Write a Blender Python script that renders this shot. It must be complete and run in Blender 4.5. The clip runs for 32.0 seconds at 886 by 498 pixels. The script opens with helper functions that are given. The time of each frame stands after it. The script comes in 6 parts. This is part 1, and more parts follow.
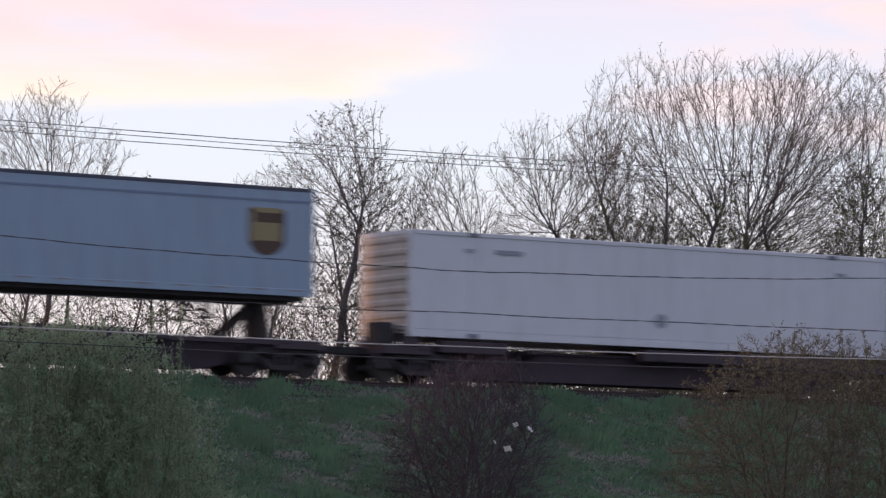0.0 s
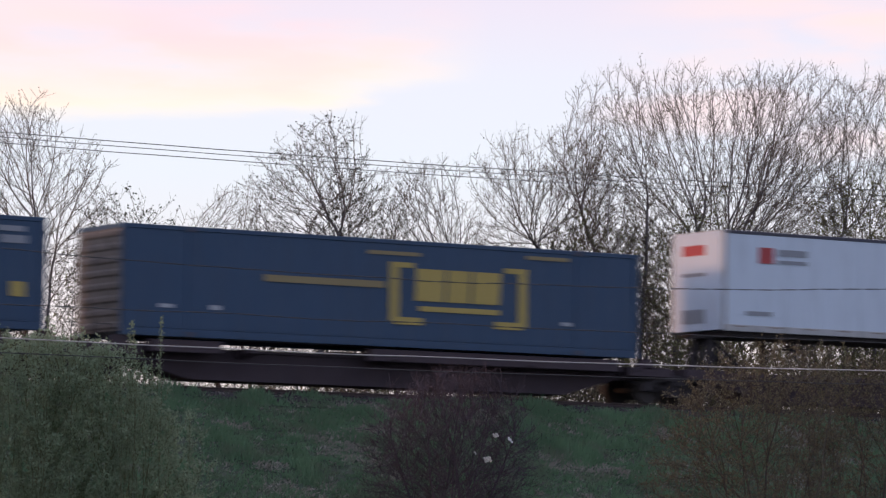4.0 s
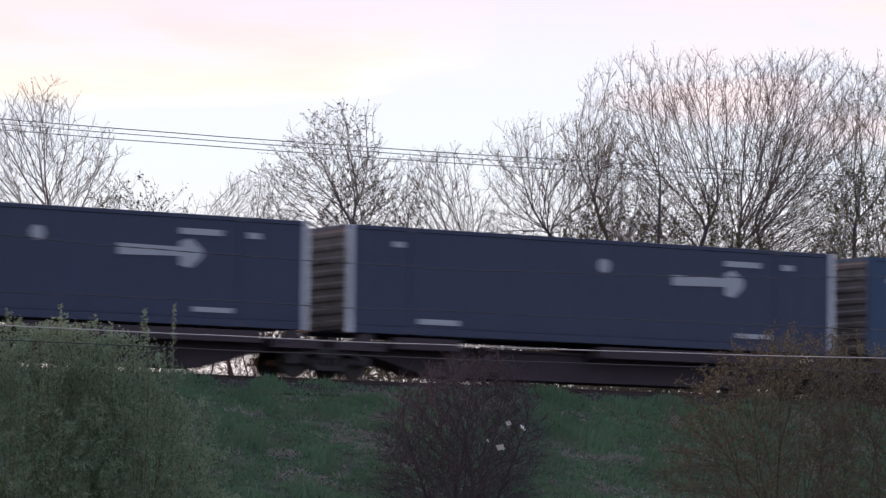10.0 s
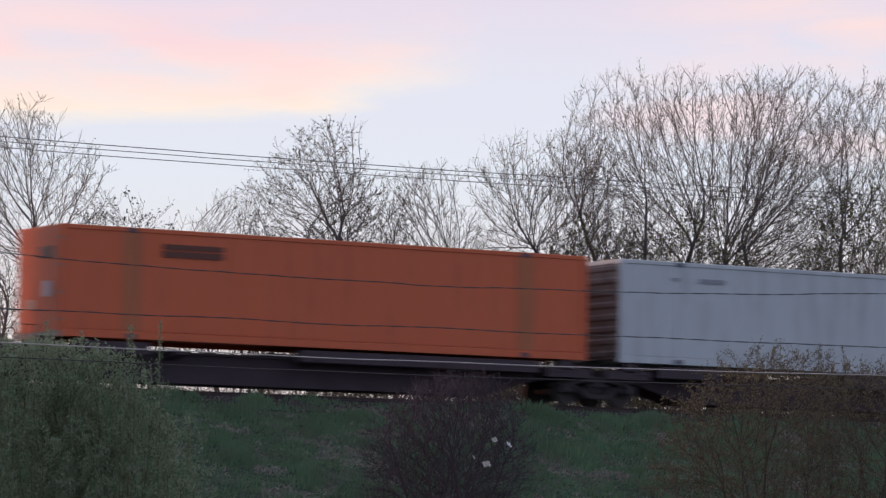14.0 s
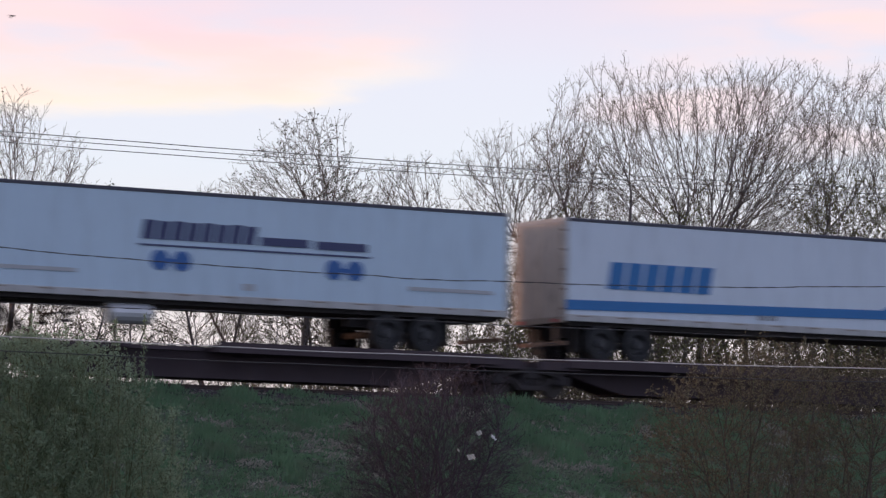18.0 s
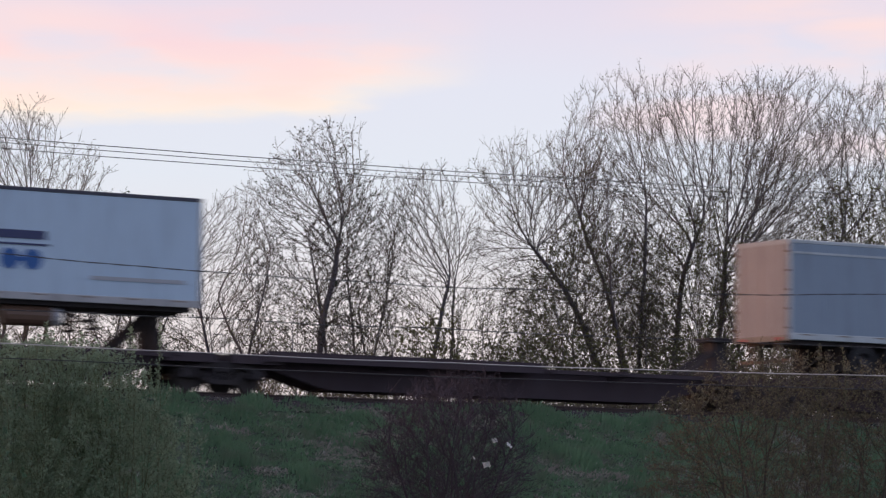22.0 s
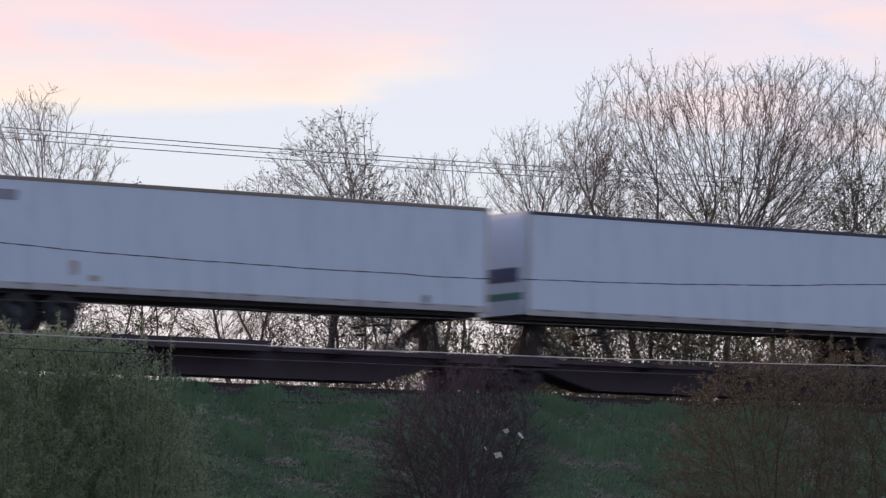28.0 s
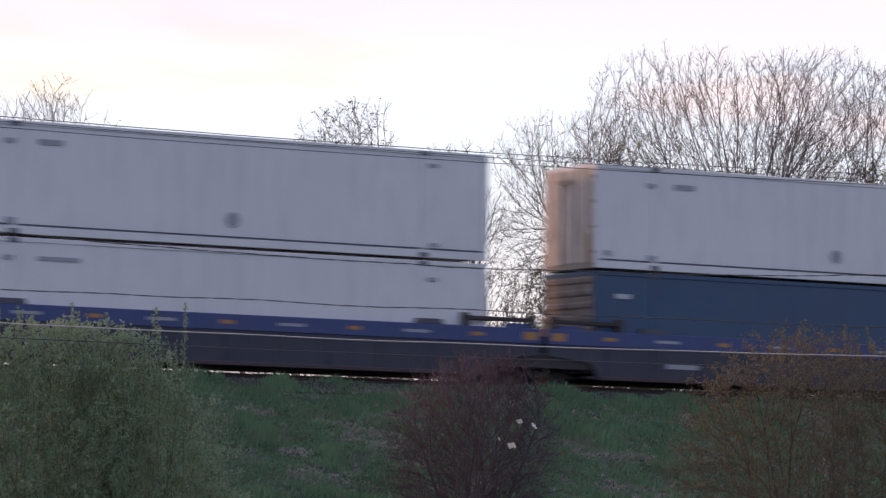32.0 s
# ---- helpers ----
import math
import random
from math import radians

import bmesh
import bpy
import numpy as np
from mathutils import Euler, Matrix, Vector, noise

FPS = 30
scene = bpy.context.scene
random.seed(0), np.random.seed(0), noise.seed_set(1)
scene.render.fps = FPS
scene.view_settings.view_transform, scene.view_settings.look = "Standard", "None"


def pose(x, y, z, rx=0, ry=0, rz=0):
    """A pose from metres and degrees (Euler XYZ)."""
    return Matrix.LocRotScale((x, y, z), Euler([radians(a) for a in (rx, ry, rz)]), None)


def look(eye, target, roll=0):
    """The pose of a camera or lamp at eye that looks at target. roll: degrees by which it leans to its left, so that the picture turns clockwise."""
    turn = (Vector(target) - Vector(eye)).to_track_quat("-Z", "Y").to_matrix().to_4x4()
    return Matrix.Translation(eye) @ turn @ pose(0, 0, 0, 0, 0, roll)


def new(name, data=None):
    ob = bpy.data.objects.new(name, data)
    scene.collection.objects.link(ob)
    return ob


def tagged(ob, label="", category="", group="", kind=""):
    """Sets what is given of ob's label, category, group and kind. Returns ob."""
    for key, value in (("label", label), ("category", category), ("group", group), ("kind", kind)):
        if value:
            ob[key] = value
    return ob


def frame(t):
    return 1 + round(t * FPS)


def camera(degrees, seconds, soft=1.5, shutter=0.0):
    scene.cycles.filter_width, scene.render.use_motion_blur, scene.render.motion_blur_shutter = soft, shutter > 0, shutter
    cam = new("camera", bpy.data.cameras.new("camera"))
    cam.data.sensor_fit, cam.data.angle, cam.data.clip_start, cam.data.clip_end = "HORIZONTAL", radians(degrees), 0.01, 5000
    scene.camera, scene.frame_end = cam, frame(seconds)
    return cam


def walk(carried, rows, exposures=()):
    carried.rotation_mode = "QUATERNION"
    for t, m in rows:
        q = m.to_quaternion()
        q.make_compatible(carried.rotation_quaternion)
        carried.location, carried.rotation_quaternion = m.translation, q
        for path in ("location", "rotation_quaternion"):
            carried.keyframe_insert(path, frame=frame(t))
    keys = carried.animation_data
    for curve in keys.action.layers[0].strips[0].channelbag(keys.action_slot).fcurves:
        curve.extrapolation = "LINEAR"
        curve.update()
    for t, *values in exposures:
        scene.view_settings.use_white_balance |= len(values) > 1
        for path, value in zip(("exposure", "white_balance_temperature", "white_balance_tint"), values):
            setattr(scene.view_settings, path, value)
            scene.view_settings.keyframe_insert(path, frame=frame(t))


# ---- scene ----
# A freight train of containers and trailers passes on an embankment at dusk.
# X runs along the track the way the train goes, Y away from the camera, z = 0 is the top of the rail.
EYE = Vector((0.0, 0.0, -4.77))


def aim(yaw, pitch, roll):
    a, b = radians(yaw), radians(pitch)
    way = Vector((math.sin(a) * math.cos(b), math.cos(a) * math.cos(b), math.sin(b)))
    return look(EYE, EYE + way * 100, roll)


cam = camera(12.78, 32.0, soft=1.35, shutter=0.4)
PATH = (
    (0, 31.133, 4.506, 0.729), (0.5, 31.221, 4.600, 0.730), (1, 31.264, 4.577, 0.710), (1.5, 31.293, 4.516, 0.715), (2, 31.323, 4.511, 0.723), 
    (2.5, 31.362, 4.580, 0.722), (3, 31.400, 4.650, 0.729), (3.5, 31.417, 4.654, 0.738), (5.5, 31.409, 4.714, 0.739), (6, 31.401, 4.686, 0.740), 
    (6.5, 31.384, 4.648, 0.743), (7, 31.373, 4.606, 0.747), (7.5, 31.396, 4.616, 0.754), (8, 31.405, 4.635, 0.751), (8.5, 31.408, 4.654, 0.750), 
    (9, 31.368, 4.603, 0.744), (9.5, 31.297, 4.520, 0.729), (10, 31.237, 4.487, 0.734), (10.5, 31.199, 4.523, 0.737), (11, 31.177, 4.570, 0.736), 
    (11.5, 31.190, 4.611, 0.735), (12, 31.249, 4.606, 0.743), (12.5, 31.314, 4.676, 0.752), (13, 31.367, 4.724, 0.749), (13.5, 31.394, 4.733, 0.743), 
    (14, 31.433, 4.730, 0.745), (14.5, 31.467, 4.682, 0.732), (16.5, 31.660, 4.679, 0.723), (17, 31.664, 4.640, 0.728), (17.5, 31.659, 4.590, 0.725), 
    (18, 31.659, 4.633, 0.720), (18.5, 31.618, 4.690, 0.717), (19, 31.607, 4.729, 0.719), (19.5, 31.607, 4.719, 0.720), (20, 31.592, 4.663, 0.719), 
    (20.5, 31.534, 4.579, 0.718), (21, 31.499, 4.573, 0.719), (21.5, 31.468, 4.655, 0.718), (22, 31.434, 4.740, 0.718), (22.5, 31.404, 4.726, 0.722), 
    (23, 31.394, 4.658, 0.735), (23.5, 31.453, 4.640, 0.734), (24, 31.522, 4.700, 0.733), (24.5, 31.538, 4.739, 0.727), (25, 31.502, 4.740, 0.728), 
    (25.5, 31.418, 4.668, 0.723), (26, 31.316, 4.581, 0.725), (26.5, 31.258, 4.544, 0.732), (28.5, 31.273, 4.616, 0.727), (29, 31.301, 4.626, 0.720), 
    (29.5, 31.335, 4.664, 0.724), (30, 31.316, 4.676, 0.720), (30.5, 31.215, 4.640, 0.708), (31, 31.107, 4.556, 0.709), (31.5, 31.061, 4.455, 0.719), 
    (32, 31.073, 4.459, 0.734),)
walk(cam, [(t, aim(yaw, pitch, roll)) for t, yaw, pitch, roll in PATH],
     exposures=[(0, 0.27), (3, 0.27), (6, 0.25), (7, 0.1), (8.5, 0.12), (10, 0.38), (11, 0.36), (12, 0.2), (13, 0.1), (14.5, 0.1), (17, 0.24), (18, 0.2), (20, 0.15), (21, 0.22), (22, 0.1), (24, 0.08), (25, 0.22), (26, 0.15), (30, 0.15), (31, 0.3), (32, 0.45)])

# ---- world and sun ----
world = bpy.data.worlds.new("dusk_sky")
scene.world = world
world.use_nodes = True
wn, wl = world.node_tree.nodes, world.node_tree.links
wn.clear()


def wmath(op, a, b=None, c=None, clamp=False):
    n = wn.new("ShaderNodeMath")
    n.operation, n.use_clamp = op, clamp
    for i, v in enumerate((a, b, c)):
        if v is None:
            continue
        if isinstance(v, (int, float)):
            n.inputs[i].default_value = v
        else:
            wl.new(v, n.inputs[i])
    return n.outputs[0]


def wramp(fac, stops):
    n = wn.new("ShaderNodeValToRGB")
    el = n.color_ramp.elements
    while len(el) < len(stops):
        el.new(0.5)
    for e, (p, col) in zip(el, stops):
        e.position, e.color = p, (*col, 1)
    wl.new(fac, n.inputs[0])
    return n.outputs[0]


def wmix(fac, a, b):
    n = wn.new("ShaderNodeMix")
    n.data_type = "RGBA"
    for sock, v in ((n.inputs[0], fac), (n.inputs[6], a), (n.inputs[7], b)):
        if isinstance(v, tuple):
            sock.default_value = (*v, 1)
        elif isinstance(v, (int, float)):
            sock.default_value = v
        else:
            wl.new(v, sock)
    return n.outputs[2]


coord = wn.new("ShaderNodeTexCoord")
sep = wn.new("ShaderNodeSeparateXYZ")
wl.new(coord.outputs["Generated"], sep.inputs[0])
# bearing and height in degrees
az = wmath("MULTIPLY", wmath("ARCTAN2", sep.outputs[0], sep.outputs[1]), 57.2958)
el = wmath("MULTIPLY", wmath("ARCSINE", sep.outputs[2]), 57.2958)
cloud_at = wn.new("ShaderNodeCombineXYZ")
wl.new(wmath("MULTIPLY", az, 0.13), cloud_at.inputs[0])
wl.new(wmath("MULTIPLY", el, 0.55), cloud_at.inputs[1])
cloud_noise = wn.new("ShaderNodeTexNoise")
cloud_noise.inputs["Scale"].default_value, cloud_noise.inputs["Detail"].default_value = 2.6, 6.0
wl.new(cloud_at.outputs[0], cloud_noise.inputs["Vector"])
ripple = wmath("MULTIPLY", wmath("SUBTRACT", cloud_noise.outputs["Fac"], 0.5), 2.0)
# the lit cloud bank: its lower edge lies level in the west and climbs to the north, where it thins out
edge = wmath("ADD", 6.5, wmath("MULTIPLY", wmath("MAXIMUM", wmath("SUBTRACT", az, 29.3), 0.0), 0.24))
above = wmath("SUBTRACT", wmath("ADD", el, wmath("MULTIPLY", ripple, 0.35)), edge)
bank = wmath("MULTIPLY_ADD", above, 3.6, 0.3, clamp=True)
ceiling_of_bank = wmath("MULTIPLY_ADD", wmath("SUBTRACT", wmath("ADD", 7.75, wmath("MULTIPLY", ripple, 0.9)), el), 1.5, 0.55, clamp=True)
bank = wmath("MULTIPLY", bank, wmath("MULTIPLY_ADD", ceiling_of_bank, 0.75, 0.25))
bank = wmath("MULTIPLY", bank, wmath("MULTIPLY", wmath("MULTIPLY_ADD", wmath("SUBTRACT", 32.1, az), 0.55, 0.0, clamp=True), wmath("MULTIPLY_ADD", ripple, 1.5, 0.85, clamp=True)))
warm = wmath("MULTIPLY_ADD", wmath("ADD", above, wmath("MULTIPLY", ripple, 0.4)), 0.75, -0.05, clamp=True)
cloud_col = wramp(warm, [(0.0, (0.98, 0.82, 0.71)), (0.4, (0.98, 0.72, 0.69)), (1.0, (0.91, 0.64, 0.70))])
# faint pink wisps in the north
wisp = wmath("MULTIPLY_ADD", wmath("ADD", wmath("MULTIPLY", ripple, 1.3), wmath("MULTIPLY", wmath("SUBTRACT", el, 7.2), 0.35)), 1.2, 0.0, clamp=True)
wisp = wmath("MULTIPLY", wisp, wmath("MULTIPLY_ADD", wmath("SUBTRACT", az, 33.4), 0.4, 0.0, clamp=True))
wisp = wmath("MULTIPLY", wisp, 0.85)


def cloud(a, e, wide, high, share):
    """A small lit cloud round a bearing and a height, frayed by the ripple."""
    u = wmath("MULTIPLY", wmath("SUBTRACT", az, a), 1 / wide)
    v = wmath("MULTIPLY", wmath("SUBTRACT", wmath("ADD", el, wmath("MULTIPLY", ripple, 0.5)), e), 1 / high)
    d = wmath("ADD", wmath("MULTIPLY", u, u), wmath("MULTIPLY", v, v))
    return wmath("MULTIPLY", wmath("SUBTRACT", 1.0, d, clamp=True), share)


for a, e, wide, high, share in ((37.6, 7.9, 1.3, 0.35, 0.9), (35.2, 6.7, 1.9, 0.45, 0.6), (37.4, 6.2, 1.5, 0.4, 0.5), (25.6, 8.0, 1.6, 0.4, 0.6)):
    wisp = wmath("MAXIMUM", wisp, cloud(a, e, wide, high, share))
clear_col = wramp(wmath("MULTIPLY", el, 1 / 40.0, clamp=True),
                  [(0.0, (0.78, 0.66, 0.70)), (0.085, (0.77, 0.71, 0.76)), (0.145, (0.71, 0.745, 0.865)), (0.178, (0.72, 0.72, 0.855)), (0.205, (0.74, 0.66, 0.80)), (0.3, (0.56, 0.53, 0.72)), (0.6, (0.39, 0.445, 0.66)), (1.0, (0.29, 0.37, 0.60))])
dusk = wmix(wisp, wmix(bank, clear_col, cloud_col), (0.96, 0.69, 0.69))
# away from the sunset the sky is dimmer and bluer
away = wmath("MULTIPLY_ADD", wmath("COSINE", wmath("MULTIPLY", wmath("SUBTRACT", az, 10.0), 0.0174533)), 0.5, 0.5, clamp=True)
dusk = wmix(away, (0.355, 0.42, 0.65), dusk)
sky = wn.new("ShaderNodeTexSky")
sky.sky_type, sky.sun_disc = "NISHITA", False
sky.sun_elevation, sky.sun_rotation = radians(3.0), radians(-82.0)
bg_sky, bg_dusk, both, out = (wn.new(k) for k in ("ShaderNodeBackground", "ShaderNodeBackground", "ShaderNodeAddShader", "ShaderNodeOutputWorld"))
wl.new(sky.outputs[0], bg_sky.inputs[0])
wl.new(dusk, bg_dusk.inputs[0])
bg_sky.inputs[1].default_value, bg_dusk.inputs[1].default_value = 0.05, 0.92
wl.new(bg_sky.outputs[0], both.inputs[0])
wl.new(bg_dusk.outputs[0], both.inputs[1])
wl.new(both.outputs[0], out.inputs[0])

sun = new("sun", bpy.data.lights.new("sun", "SUN"))
sun.data.energy, sun.data.angle, sun.data.color = 1.2, radians(12), (1.0, 0.52, 0.28)
sun.matrix_world = look((-100, 18, 6), (0, 0, 0))

# ---- materials ----
def material(name, base, rough=0.6, metal=0.0, vary=0.12, scale=3.0, fine=40.0, bump=0.0, dirt=0.0, dirt_col=(0.09, 0.075, 0.06), stretch=(1, 1, 0.15), rand=0.0, islands=0.0, spec=0.5):
    m = bpy.data.materials.new(name)
    m.use_nodes = True
    n, l = m.node_tree.nodes, m.node_tree.links
    b = n["Principled BSDF"]
    b.inputs["Roughness"].default_value, b.inputs["Metallic"].default_value = rough, metal
    b.inputs["Specular IOR Level"].default_value = spec
    tc = n.new("ShaderNodeTexCoord")

    def nz(sc, vec=None, detail=4.0):
        t = n.new("ShaderNodeTexNoise")
        t.inputs["Scale"].default_value, t.inputs["Detail"].default_value = sc, detail
        l.new(vec or tc.outputs["Object"], t.inputs["Vector"])
        return t.outputs["Fac"]

    def mx(fac, a, c, blend="MIX"):
        t = n.new("ShaderNodeMix")
        t.data_type, t.blend_type = "RGBA", blend
        for s, v in ((t.inputs[0], fac), (t.inputs[6], a), (t.inputs[7], c)):
            if isinstance(v, (int, float)):
                s.default_value = v
            elif isinstance(v, tuple):
                s.default_value = (*v, 1)
            else:
                l.new(v, s)
        return t.outputs[2]

    def remap(v, lo, hi, a, c):
        t = n.new("ShaderNodeMapRange")
        for i, q in zip((1, 2, 3, 4), (lo, hi, a, c)):
            t.inputs[i].default_value = q
        l.new(v, t.inputs[0])
        return t.outputs[0]

    dark, light = tuple(c * (1 - vary) for c in base), tuple(min(1, c * (1 + vary)) for c in base)
    col = mx(nz(scale), dark, light)
    col = mx(remap(nz(fine), 0.35, 0.65, 0.0, 0.5 * vary * 2), col, tuple(c * 0.8 for c in base))
    if dirt:
        mp = n.new("ShaderNodeMapping")
        mp.inputs["Scale"].default_value = stretch
        l.new(tc.outputs["Object"], mp.inputs[0])
        col = mx(remap(nz(5.0, mp.outputs[0], 6.0), 0.48, 0.78, 0.0, dirt), col, dirt_col)
        rg = remap(nz(7.0, mp.outputs[0]), 0.3, 0.7, max(0.05, rough - 0.12), min(1, rough + 0.15))
        l.new(rg, b.inputs["Roughness"])
    if rand or islands:
        if rand:
            src = n.new("ShaderNodeObjectInfo").outputs["Random"]
        else:
            src = n.new("ShaderNodeNewGeometry").outputs["Random Per Island"]
        k = rand or islands
        col = mx(remap(src, 0, 1, 0.0, k), col, tuple(c * 0.35 for c in base))
    l.new(col, b.inputs["Base Color"])
    if bump:
        bp = n.new("ShaderNodeBump")
        bp.inputs["Strength"].default_value, bp.inputs["Distance"].default_value = bump, 0.02
        l.new(nz(fine), bp.inputs["Height"])
        l.new(bp.outputs[0], b.inputs["Normal"])
    return m


def paint(name, base, dirt=0.35, rough=0.5, vary=0.06):
    return material(name, base, rough, 0.0, vary, 0.5, 9.0, 0.06, dirt, tuple(0.35 * c + 0.03 for c in base))


